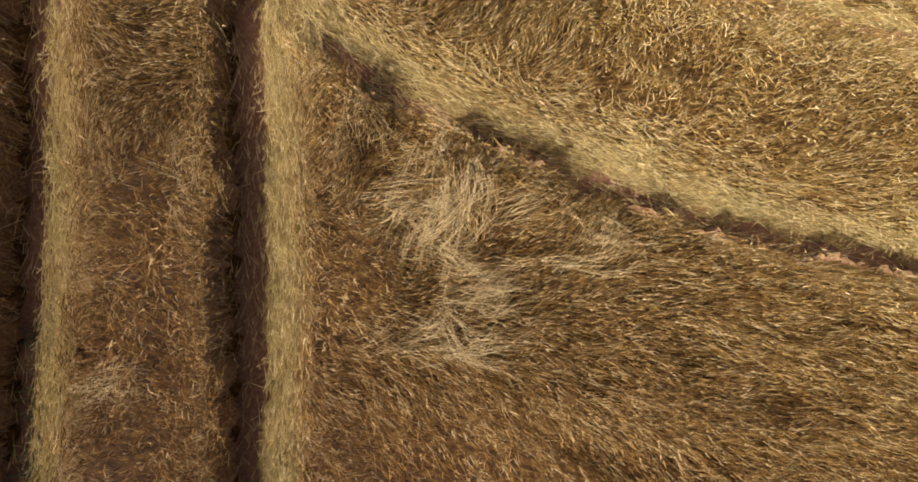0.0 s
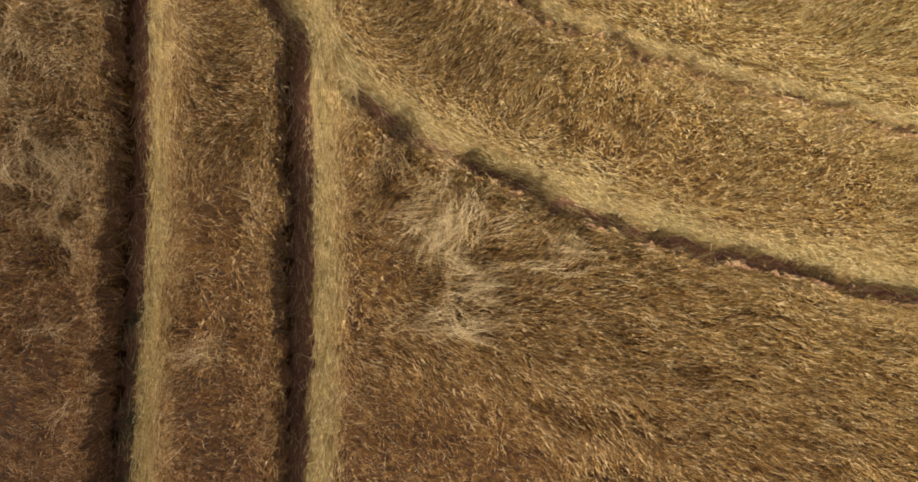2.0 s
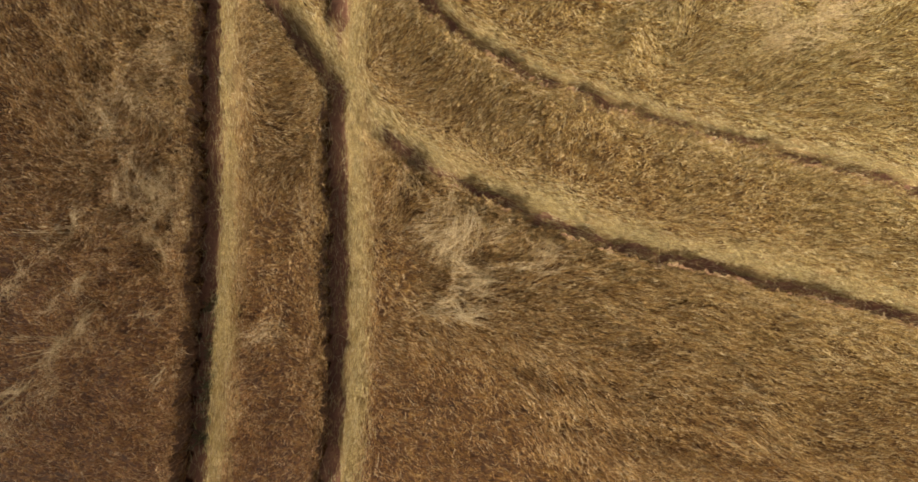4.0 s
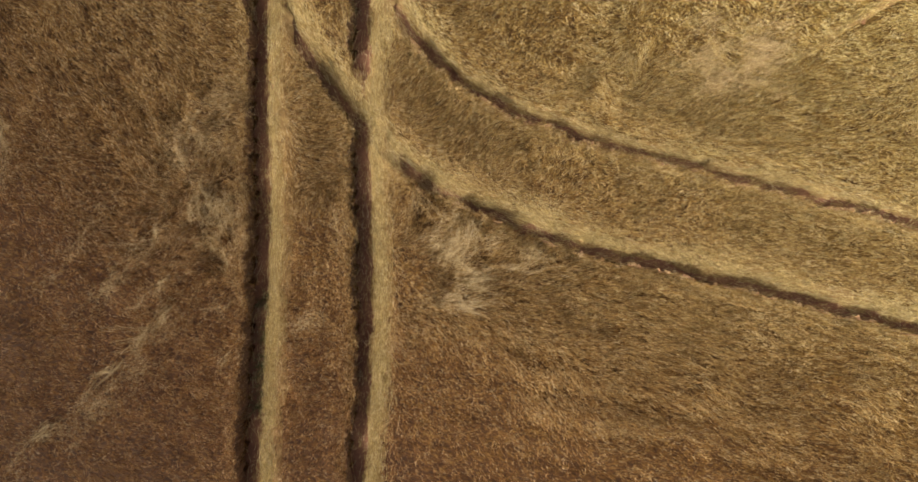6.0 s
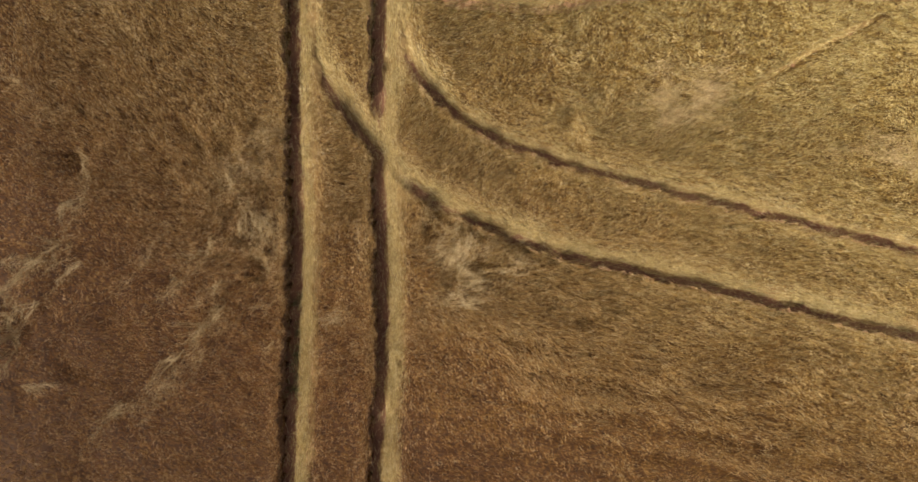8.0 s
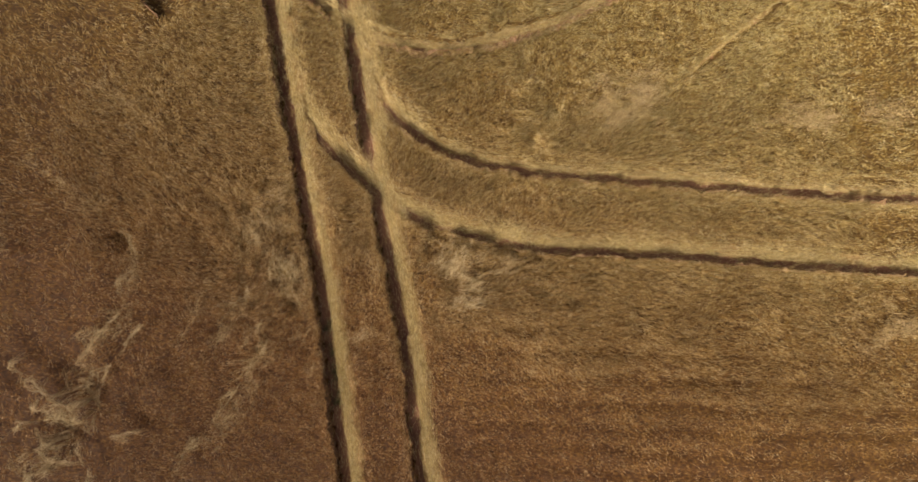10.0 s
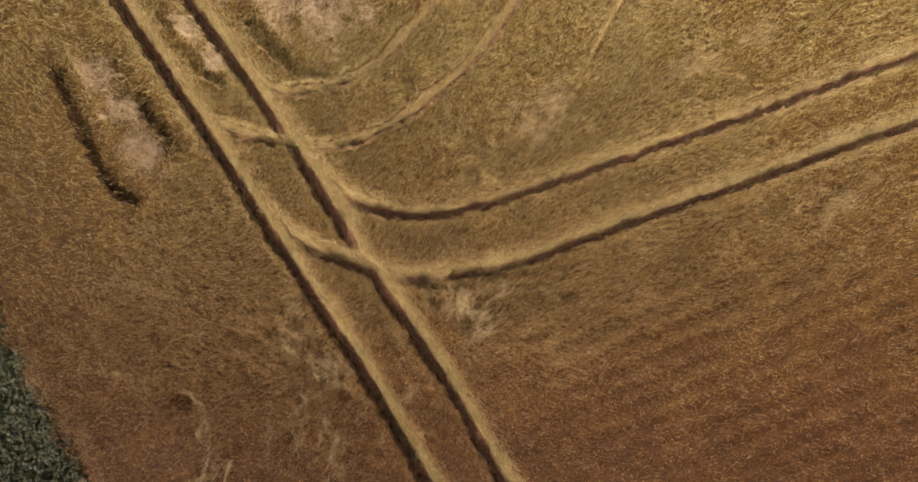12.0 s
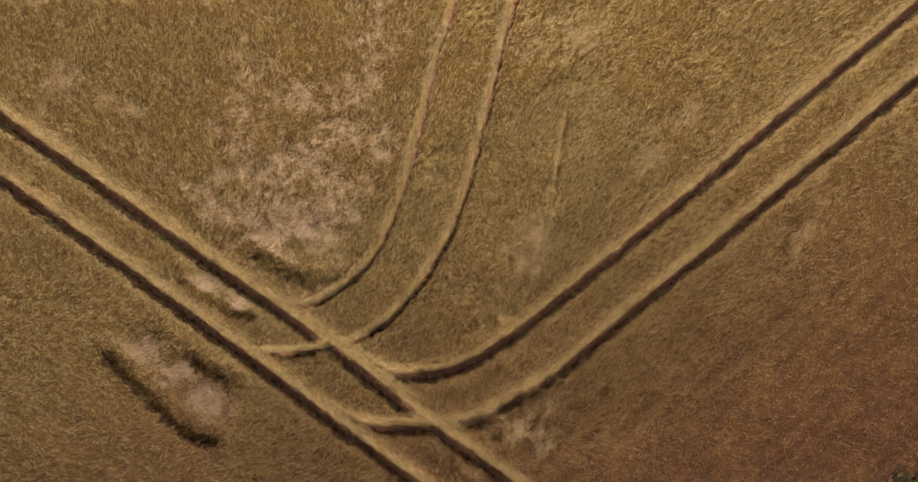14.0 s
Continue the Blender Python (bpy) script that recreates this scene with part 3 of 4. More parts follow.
    for i in range(5):
        own = plot == i
        if not own.any():
            continue
        tall = own & shown
        parts_of[i]["stem"].append((p0[tall], (p2 + 0.25 * (p3 - p2))[tall], 1.35 * rs[tall]))
        parts_of[i]["ear"].append((p2[own], p3[own], er[own]))
        few = np.nonzero(own)[0]
        few = few[rng.integers(0, len(few), int(leaves * len(few)))]
        c = len(few)
        if c:
            h2 = head[few] + rng.normal(0, 0.35, c) * (1 + 3 * stand[few])
            e = np.stack([np.cos(h2), np.sin(h2)], axis=1)
            q0 = p0[few] + (p2[few] - p0[few]) * rng.uniform(0, 1.0, (c, 1)) + rng.normal(0, 0.02, (c, 3))
            ln = rng.uniform(0.03, 0.10, c)[:, None] * (1 + 0.4 * stand[few])[:, None]
            q1, q2 = q0.copy(), q0.copy()
            q1[:, :2] += e * ln * 0.6
            q1[:, 2] += rng.uniform(0.0, 0.06, c)
            q2[:, :2] += e * ln * 1.2
            q2[:, 2] += rng.uniform(-0.06, 0.03, c)
            parts_of[i]["leaf"].append((np.stack([q0, q1, q2], axis=1), rng.uniform(0.003, 0.008, c)))


sow(CENTRE, 240, 7, 0.0023, 0.0052, 0.2, 0.022)
sow(MIDDLE, 150, 7, 0.0027, 0.0061, 0.05, 0.026, CENTRE, 0.9)
sow(FIELD, 50, 6, 0.0040, 0.0090, 0.0, 0.035, MIDDLE, 1.1)


def fringe(key):
    """Stalks that still stand along both edges of a rut."""
    line, half = LINES[key], RUTS[key][1]
    line = line[inside(FIELD, line[:, 0], line[:, 1])]
    seg = np.diff(line, axis=0)
    n = int(len(seg) * 0.15 * 520)
    k = rng.integers(0, len(seg), n)
    along = np.arctan2(seg[k, 1], seg[k, 0])
    at = line[k] + seg[k] * rng.random((n, 1))
    off = (half + rng.exponential(0.07, n) + 0.025 + (value_noise(at[:, 0], at[:, 1], 0.5, 5) - 0.5) * 0.1) * np.where(-np.sin(along) * 0.6 + np.cos(along) * 0.8 > 0, -1, 1) * np.where(rng.random(n) < 0.85, 1, -1)
    x, y = at[:, 0] - np.sin(along) * off, at[:, 1] + np.cos(along) * off
    deep, _ = rut_depth(x, y)
    ok = (deep < 0.85) & ~outside_field(x, y)
    x, y, along = x[ok], y[ok], along[ok]
    n = len(x)
    h = crop_height(x, y) * tuft_height(x, y)
    head = along + rng.normal(0, 0.7, n) + np.pi * (rng.random(n) < 0.3)
    lean = np.radians(np.abs(rng.normal(0, 16, n)))
    d = np.stack([np.cos(head) * np.sin(lean), np.sin(head) * np.sin(lean), np.cos(lean)], axis=1)
    p0 = np.stack([x, y, np.full(n, 0.0)], axis=1)
    p1 = p0 + d * (h * rng.uniform(0.8, 1.12, n))[:, None]
    drop = np.stack([np.cos(head) * 0.06, np.sin(head) * 0.06, rng.uniform(-0.06, 0.03, n)], axis=1)
    plot = plot_of(x, y)
    for i in range(5):
        own = plot == i
        if own.any():
            r = rng.uniform(0.0028, 0.0042, int(own.sum()))
            parts_of[i]["stem"].append((p0[own], p1[own], 1.3 * r))
            own = own & (rng.random(n) < 0.3)
            parts_of[i]["ear"].append((p1[own], (p1 + drop)[own], np.full(int(own.sum()), 0.0055)))


for key in "ABCD":
    fringe(key)


def clear_of(keys, x, y):
    """Whether a place keeps away from those ruts."""
    ok = np.ones(x.shape, bool)
    for k in keys:
        ok &= nearest(LINES[k], x, y)[0] > RUTS[k][1] + 0.3
    return ok


def stem_walls(lines):
    """Ragged upright sheets for close-set stems, added along the sunward edges to shade the ruts and pits."""
    out = []
    for line, half, tall, others in lines:
        line = line[inside(FIELD, line[:, 0], line[:, 1])]
        seg = np.diff(line, axis=0)
        far = np.concatenate([[0], np.cumsum(np.hypot(seg[:, 0], seg[:, 1]))])
        at = np.arange(0, far[-1], 0.022)
        x, y = np.interp(at, far, line[:, 0]), np.interp(at, far, line[:, 1])
        head = np.arctan2(np.gradient(y), np.gradient(x))
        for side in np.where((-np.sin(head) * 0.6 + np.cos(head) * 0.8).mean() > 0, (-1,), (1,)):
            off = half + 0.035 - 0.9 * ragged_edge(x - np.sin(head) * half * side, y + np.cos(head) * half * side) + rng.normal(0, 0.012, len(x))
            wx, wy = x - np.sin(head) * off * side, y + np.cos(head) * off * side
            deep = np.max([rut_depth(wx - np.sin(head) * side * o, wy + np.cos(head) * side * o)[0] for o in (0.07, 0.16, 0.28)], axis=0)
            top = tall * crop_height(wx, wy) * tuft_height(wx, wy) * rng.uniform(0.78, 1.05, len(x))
            ok = (deep < 0.3) & ~outside_field(wx, wy) & clear_of(others, wx, wy)
            plot = plot_of(wx, wy)
            rows = []
            for q in (0.0, 0.5, 1.0):
                lean = rng.normal(0, 0.012, len(x)) - 0.03 * q * side
                rows.append(np.stack([wx - np.sin(head) * lean, wy + np.cos(head) * lean, top * q - 0.02 * (q == 0)], axis=1))
            verts = np.stack(rows, axis=1)
            c = np.nonzero(ok[:-1] & ok[1:])[0]
            for i in range(5):
                ci = c[plot[c] == i]
                if len(ci):
                    f = np.vstack([np.stack([ci * 3 + q, ci * 3 + 3 + q, ci * 3 + 4 + q, ci * 3 + 1 + q], axis=1) for q in (0, 1)])
                    out.append((i, verts.reshape(-1, 3), f))
    return out


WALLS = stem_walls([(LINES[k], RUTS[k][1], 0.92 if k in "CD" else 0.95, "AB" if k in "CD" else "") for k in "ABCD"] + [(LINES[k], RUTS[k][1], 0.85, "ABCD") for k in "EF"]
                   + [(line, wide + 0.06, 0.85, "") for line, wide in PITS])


def joined(bits):
    verts, faces, off = [], [], 0
    for v, f in bits:
        verts.append(v)
        faces.append(f + off)
        off += len(v)
    return np.vstack(verts), np.vstack(faces)


def crop_plots():
    cell = 0.13
    xs, ys = np.arange(-18, 24, cell), np.arange(-11, 24.5, cell)
    gx, gy = np.meshgrid(xs, ys)
    deep, _ = rut_depth(gx, gy)
    low = mat_height(gx, gy, deep)
    keep = inside(FIELD, gx, gy) & ~outside_field(gx, gy)
    plot = plot_of(gx, gy)
    n = len(xs)
    idx = np.arange(gx.size).reshape(gx.shape)
    quads = np.stack([idx[:-1, :-1], idx[:-1, 1:], idx[1:, 1:], idx[1:, :-1]], axis=2).reshape(-1, 4)
    flat_keep, flat_plot, flat_low = keep.ravel(), plot.ravel(), low.ravel()
    quads = quads[flat_keep[quads].all(axis=1) & (flat_low[quads].max(axis=1) > 0.012)]
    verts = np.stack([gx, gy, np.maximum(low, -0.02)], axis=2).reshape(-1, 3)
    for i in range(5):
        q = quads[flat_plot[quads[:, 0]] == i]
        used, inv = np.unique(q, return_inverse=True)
        me = mesh_of("wheat_crop", verts[used], inv.reshape(-1, 4), GAP_SHADE_MAT)
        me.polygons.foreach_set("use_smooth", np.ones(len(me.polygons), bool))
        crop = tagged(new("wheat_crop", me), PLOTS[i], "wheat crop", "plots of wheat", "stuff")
        v, f = joined([cones(*b) for b in parts_of[i]["stem"]])
        part("stems", mesh_of("stems", v, f, STEM), crop)
        v, f = joined([cones(*b) for b in parts_of[i]["ear"]])
        part("ears", mesh_of("ears", v, f, EAR), crop)
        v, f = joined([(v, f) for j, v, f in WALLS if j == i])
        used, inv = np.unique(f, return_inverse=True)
        part("stem_wall", mesh_of("stem_wall", v[used], inv.reshape(-1, 4), SHADED_WALL), crop, "upright sheet of dense straw in shade tones, along the rut edges")
        if parts_of[i]["leaf"]:
            v, f = joined([blades(*b) for b in parts_of[i]["leaf"]])
            part("leaves", mesh_of("leaves", v, f, LEAF), crop)



crop_plots()


def wide_crop():
    """The same field of wheat running on past the ruts, north, east and south."""
    xs = np.arange(-70, 131, 1.0)
    ys = np.arange(-90, 111, 1.0)
    gx, gy = np.meshgrid(xs, ys)
    e = np.array(WEED_EDGE)[::-1]
    west = np.interp(gy, e[:, 1], e[:, 0]) - np.where(gy > 12.5, 0.5 * (gy - 12.5), 0)
    keep = ~inside(FIELD, gx, gy) & (gx > west + 0.8) & ~((gy < -7.2) & (gy > -14.5) & (gx > 7.5))
    z = 0.42 + 0.16 * value_noise(gx, gy, 2.7, 11) + 0.1 * value_noise(gx, gy, 1.1, 12)
    n = len(xs)
    idx = np.arange(gx.size).reshape(gx.shape)
    q = np.stack([idx[:-1, :-1], idx[:-1, 1:], idx[1:, 1:], idx[1:, :-1]], axis=2).reshape(-1, 4)
    q = q[keep.ravel()[q].any(axis=1)]
    used, inv = np.unique(q, return_inverse=True)
    me = mesh_of("wheat_crop", np.stack([gx, gy, np.where(keep, z, 0.03)], axis=2).reshape(-1, 3)[used], inv.reshape(-1, 4), STANDS)
    me.polygons.foreach_set("use_smooth", np.ones(len(me.polygons), bool))
    tagged(new("wheat_crop", me), "ripe wheat running on to the far field edges", "wheat crop", "plots of wheat", "stuff")


wide_crop()


# ---- wheel ruts with trodden straw ----
def sunlit_strip(line, half, floor, start, cut, lift, base):
    """The mat of trodden straw, kept to the side of a rut that the sun reaches to brighten it, with an uneven edge."""
    seg = np.diff(line, axis=0)
    far = np.concatenate([[0], np.cumsum(np.hypot(seg[:, 0], seg[:, 1]))])
    at = np.arange(0, far[-1], 0.06)
    x, y = np.interp(at, far, line[:, 0]), np.interp(at, far, line[:, 1])
    head = np.arctan2(np.gradient(y), np.gradient(x))
    side = 1 if (-np.sin(head) * 0.6 + np.cos(head) * 0.8).mean() > 0 else -1
    inner = start * half + rng.normal(0, 0.012, len(x)) + (value_noise(x, y, 0.35, 95) - 0.5) * 0.5 * half
    outer = half - cut + 0.10 + rng.normal(0, 0.03, len(x)) + (value_noise(x, y, 0.45, 96) - 0.5) * 0.22
    rows = []
    for q in (0.0, 0.33, 0.66, 1.0):
        off = (inner + (outer - inner) * q) * side
        z = floor + 0.012 + 0.03 * value_noise(x, y, 0.09, int(97 + 10 * q)) + lift * q ** 1.5 + base * (q > 0) - 0.03 * (q == 0.0) - 0.13 * (q == 1.0)
        rows.append(np.stack([x - np.sin(head) * off, y + np.cos(head) * off, z], axis=1))
    v = np.stack(rows, axis=1).reshape(-1, 3)
    c = np.arange(len(x) - 1) * 4
    turn = (lambda a: a) if side < 0 else (lambda a: a[:, ::-1])
    if half < 0.3:
        c = c[value_noise(x, y, 0.7, 98)[:-1] > 0.3]
    return v, np.vstack([turn(np.stack([c + q, c + q + 1, c + q + 5, c + q + 4], axis=1)) for q in range(3)])


def trodden_rut(key):
    line, half, down = LINES[key], RUTS[key][1], RUTS[key][2]
    ok = inside(FIELD, line[:, 0], line[:, 1])
    line = line[ok]
    seg = np.diff(line, axis=0)
    start = {"A": -0.32, "B": -0.28, "C": -0.25, "D": -0.4}.get(key, -0.2)
    cut = SUNNY.get(key, 0.0)
    lift = {"A": 0.12, "B": 0.12, "C": 0.08, "D": 0.08}.get(key, 0.05)
    base = {"A": 0.11, "B": 0.06}.get(key, 0.0)
    bank = {"A": 0.08, "B": 0.15, "C": 0.16, "D": 0.20}.get(key, 0.10)
    n = int(len(seg) * 0.15 * (2 * half + bank) * 2300)
    k = rng.integers(0, len(seg), n)
    head = np.arctan2(seg[k, 1], seg[k, 0])
    at = line[k] + seg[k] * rng.random((n, 1))
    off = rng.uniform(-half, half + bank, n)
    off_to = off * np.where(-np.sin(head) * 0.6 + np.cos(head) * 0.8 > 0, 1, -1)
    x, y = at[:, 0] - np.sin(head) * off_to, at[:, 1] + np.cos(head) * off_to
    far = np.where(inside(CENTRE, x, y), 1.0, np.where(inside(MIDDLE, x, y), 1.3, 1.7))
    # pale straw is thinned on the shaded side so that the floor stays dark
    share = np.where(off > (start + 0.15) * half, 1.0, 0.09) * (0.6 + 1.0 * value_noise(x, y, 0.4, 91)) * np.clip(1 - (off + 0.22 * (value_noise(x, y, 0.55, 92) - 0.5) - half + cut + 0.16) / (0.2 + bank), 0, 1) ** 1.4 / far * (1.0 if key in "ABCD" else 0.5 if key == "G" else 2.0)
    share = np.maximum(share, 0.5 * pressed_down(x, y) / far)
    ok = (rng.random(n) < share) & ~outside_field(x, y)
    x, y, head, off, far = x[ok], y[ok], head[ok], off[ok], far[ok]
    n = len(x)
    head = head + rng.normal(0, 0.30, n) + (rng.random(n) < 0.2) * rng.normal(0, 0.9, n)
    floor = (1 - down) * 0.6 * 0.5
    ln = rng.uniform(0.07, 0.26, n)
    z = floor + (0.035 if half > 0.3 else 0.02) + base * step01(off / half, start - 0.25, start + 0.1) + lift * np.clip(off / half - start, 0, 1.2) ** 1.3 + rng.uniform(0, 0.07, n)
    deep = rut_depth(x, y)[0]
    z = np.where(deep < 0.6, np.maximum(z, crop_height(x, y) * rng.uniform(0.65, 1.05, n)), z)
    d = np.stack([np.cos(head), np.sin(head), rng.normal(0, 0.06, n)], axis=1)
    p = np.stack([x, y, z], axis=1)
    path = np.stack([p - d * ln[:, None] / 2, p + d * ln[:, None] / 2], axis=1)
    path[:, :, 2] = np.maximum(path[:, :, 2], 0.005)
    strip_v, strip_f = sunlit_strip(line, half, floor, start, cut, lift - 0.03, base)
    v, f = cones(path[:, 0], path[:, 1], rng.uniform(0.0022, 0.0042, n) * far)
    rut = tagged(new("wheel_rut", mesh_of("wheel_rut", strip_v, strip_f, LAID)), "wheel rut with pale trodden straw kept to its sunlit side", "wheel rut", "wheel ruts", "stuff")
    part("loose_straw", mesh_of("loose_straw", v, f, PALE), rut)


for key in RUTS:
    trodden_rut(key)


# ---- fallen straw ----
def straw_lock(px, py, heading, n, length, wide, thick, rise):
    """One lock of straws lying side by side over the crop."""
    a = heading
    u, v = rng.normal(0, length * 0.22, n), rng.normal(0, wide, n)
    x, y = px + math.cos(a) * u - math.sin(a) * v, py + math.sin(a) * u + math.cos(a) * v
    ok = (rut_depth(x, y)[0] < 0.3) & (pit_depth(x, y) < 0.3)
    x, y, v = x[ok], y[ok], v[ok]
    n = len(x)
    h = a + v * 1.8 + rng.normal(0, 0.34, n)
    z = crop_height(x, y) + rng.uniform(-0.16, 0.03, n) + rise
    ln = rng.uniform(0.15, 0.36, n)
    d = np.stack([np.cos(h), np.sin(h), rng.normal(0.0, 0.12, n)], axis=1)
    p = np.stack([x, y, np.maximum(z, 0.03)], axis=1)
    bow = np.stack([-np.sin(h), np.cos(h), np.zeros(n)], axis=1) * (rng.normal(0, 0.12, n) * ln)[:, None]
    a0, a2 = p - d * ln[:, None] / 2 + bow, p + d * ln[:, None] / 2 + bow
    p[:, 2] += rng.uniform(0.0, 0.05, n)
    a0[:, 2] = np.maximum(a0[:, 2] - 0.05, 0.01)
    a2[:, 2] = np.maximum(a2[:, 2] - 0.02, 0.01)
    r = rng.uniform(0.0018, 0.0032, n) * thick
    return tubes(np.stack([a0, p, a2], axis=1), np.stack([r, r, r * 0.7], axis=1))


def straw_heap(name, x, y, heading, n, length, wide, material, label, category, group, twist=0.3, rise=0.0, slim=1.0, each=12):
    """Fallen straw in locks, each lying its own way."""
    heap = tagged(new(name), label, category, group)
    heap.location = (x, y, float(crop_height(np.array([x]), np.array([y]))[0]))
    bpy.context.view_layer.update()
    a = radians(heading)
    thick = 1.0 if inside(CENTRE, np.array([x]), np.array([y]))[0] else 1.6 if each > 6 else 1.15
    for _ in range(max(4, int(n * 12 / each) // 9)):
        u, v = rng.normal(0, length * 0.30), rng.normal(0, wide * 0.45)
        px, py = x + math.cos(a) * u - math.sin(a) * v, y + math.sin(a) * u + math.cos(a) * v
        if material is not GREY and each > 6 and length > 0.85 and wide > 0.2 and value_noise(np.array([px]), np.array([py]), 0.45, 20)[0] < 0.42:
            continue
        if hump_share(np.array([px]), np.array([py]))[0] > 0.3 and value_noise(np.array([px]), np.array([py]), 0.62, 17)[0] < 0.3:
            continue
        vv, ff = straw_lock(px, py, a + rng.normal(0, twist * 1.2), each, 0.45, 0.055 * thick * slim, 0.85 * thick, rise)
        if len(ff):
            lock = part("straw_lock", mesh_of("straw_lock", vv - np.array(heap.location), ff, material), heap)
            lock["kind"] = "stuff"
    if not heap.children:
        bpy.data.objects.remove(heap)


def straw_sweep(points, n, wide, stout=1.0):
    """Long straws that lie along a bend, in locks side by side."""
    line = smooth_line(points, 0.03)
    far = np.concatenate([[0], np.cumsum(np.hypot(*np.diff(line, axis=0).T))])
    mid = line[len(line) // 2]
    sweep = tagged(new("fallen_straw"), "long bleached straws swept over in a bend on the wheat", "fallen straw", "fallen straw bundles")
    sweep.location = (mid[0], mid[1], float(crop_height(mid[:1], mid[1:])[0]))
    bpy.context.view_layer.update()
    thick = stout * (1.0 if inside(CENTRE, mid[:1], mid[1:])[0] else 1.4)
    for _ in range(max(4, n // 4)):
        m = 7
        ln = rng.uniform(0.22, 0.48, m)
        at = np.clip(rng.uniform(0, far[-1]) - ln * rng.uniform(0.3, 0.7, m), -0.12, max(far[-1] - 0.5 * ln.mean(), 0.0))
        v = rng.normal(0, 1.35 * wide) + rng.normal(0, 0.022, m)
        turn = rng.normal(0, 0.12, m) + rng.normal(0, 0.16)
        bits = []
        for q in (0.0, 0.33, 0.67, 1.0):
            u = at + ln * q
            x, y = np.interp(u, far, line[:, 0]), np.interp(u, far, line[:, 1])
            w = np.clip(u, 0.06, far[-1] - 0.06)
            dx, dy = np.interp(w + 0.05, far, line[:, 0]) - np.interp(w - 0.05, far, line[:, 0]), np.interp(w + 0.05, far, line[:, 1]) - np.interp(w - 0.05, far, line[:, 1])
            a = np.arctan2(dy, dx)
            past = u - np.clip(u, 0, far[-1])
            off = v * (1 + 0.8 * (q - 0.3)) + turn * (q - 0.5) * 2 * ln
            x, y = x + np.cos(a) * past - np.sin(a) * off, y + np.sin(a) * past + np.cos(a) * off
            z = np.maximum(crop_height(x, y), 0.25) + rng.uniform(-0.07, 0.05, m) + 0.07 * math.sin(math.pi * q) - 0.02
            bits.append(np.stack([x, y, z], axis=1))
        if rut_depth(np.concatenate([b[:, 0] for b in bits]), np.concatenate([b[:, 1] for b in bits]))[0].max() > 0.3:
            continue
        r = rng.uniform(0.0012, 0.0021, m) * thick
        vv, ff = tubes(np.stack(bits, axis=1), np.stack([r, r, r, 0.5 * r], axis=1))
        lock = part("straw_lock", mesh_of("straw_lock", vv - np.array(sweep.location), ff, TANGLE), sweep)
        lock["kind"] = "stuff"
    if not sweep.children:
        bpy.data.objects.remove(sweep)


# the bend, straws, width of the bundle
SWEEPS = [
    ([(-0.03, 1.29), (0.15, 1.03), (0.3, 0.76)], 34, 0.09),
    ([(-0.35, 1.12), (-0.17, 0.86), (0.04, 0.66)], 30, 0.10),
    ([(0.45, 0.87), (0.32, 0.66), (0.2, 0.39), (0.11, 0.19)], 60, 0.10),
    ([(0.53, 0.96), (0.6, 0.71), (0.6, 0.49)], 30, 0.08),
    ([(0.79, 0.72), (0.49, 0.47), (0.24, 0.27), (0.21, 0.07)], 44, 0.09),
    ([(0.25, 0.25), (0.56, 0.31), (0.88, 0.48), (1.23, 0.56)], 44, 0.10),
    ([(0.61, 0.16), (0.86, 0.09), (1.15, 0.2), (1.43, 0.47), (1.75, 0.65)], 44, 0.10),
    ([(2.03, 1.08), (1.89, 0.86), (1.81, 0.61), (1.61, 0.43)], 50, 0.07),
    ([(0.3, -0.74), (0.64, -0.48), (0.92, -0.21), (1.22, 0.01)], 56, 0.10),
    ([(0.51, -0.58), (0.97, -0.49), (1.26, -0.25)], 40, 0.08),
    ([(0.83, -0.14), (1.14, -0.21), (1.32, -0.12)], 36, 0.12),
    ([(1.67, 0.86), (1.97, 0.95), (2.17, 1.14)], 24, 0.07),
    ([(-1.74, -1.91), (-1.59, -1.7), (-1.33, -1.49)], 34, 0.03),
    ([(-1.12, -2.02), (-0.83, -1.79), (-0.61, -1.56)], 30, 0.04),
    ([(-2.02, 0.08), (-1.6, 0.0), (-1.29, -0.19)], 20, 0.07),
    ([(-1.89, 0.36), (-1.52, 0.19), (-1.35, -0.14)], 20, 0.07),
    ([(-5.01, 0.64), (-4.74, 0.43), (-4.52, 0.28)], 30, 0.12),
    ([(-4.08, -0.25), (-3.71, -0.42), (-3.58, -0.83), (-3.3, -1.26)], 50, 0.07),
    ([(-3.32, -2.27), (-2.99, -1.96), (-2.72, -1.66)], 26, 0.07),
    ([(-2.7, -2.88), (-2.43, -2.59)], 20, 0.04),
    ([(-4.7, 0.45), (-4.34, 0.9), (-3.92, 0.99)], 24, 0.15),
]
for bend, n, wide in SWEEPS:
    straw_sweep(bend, n, wide)
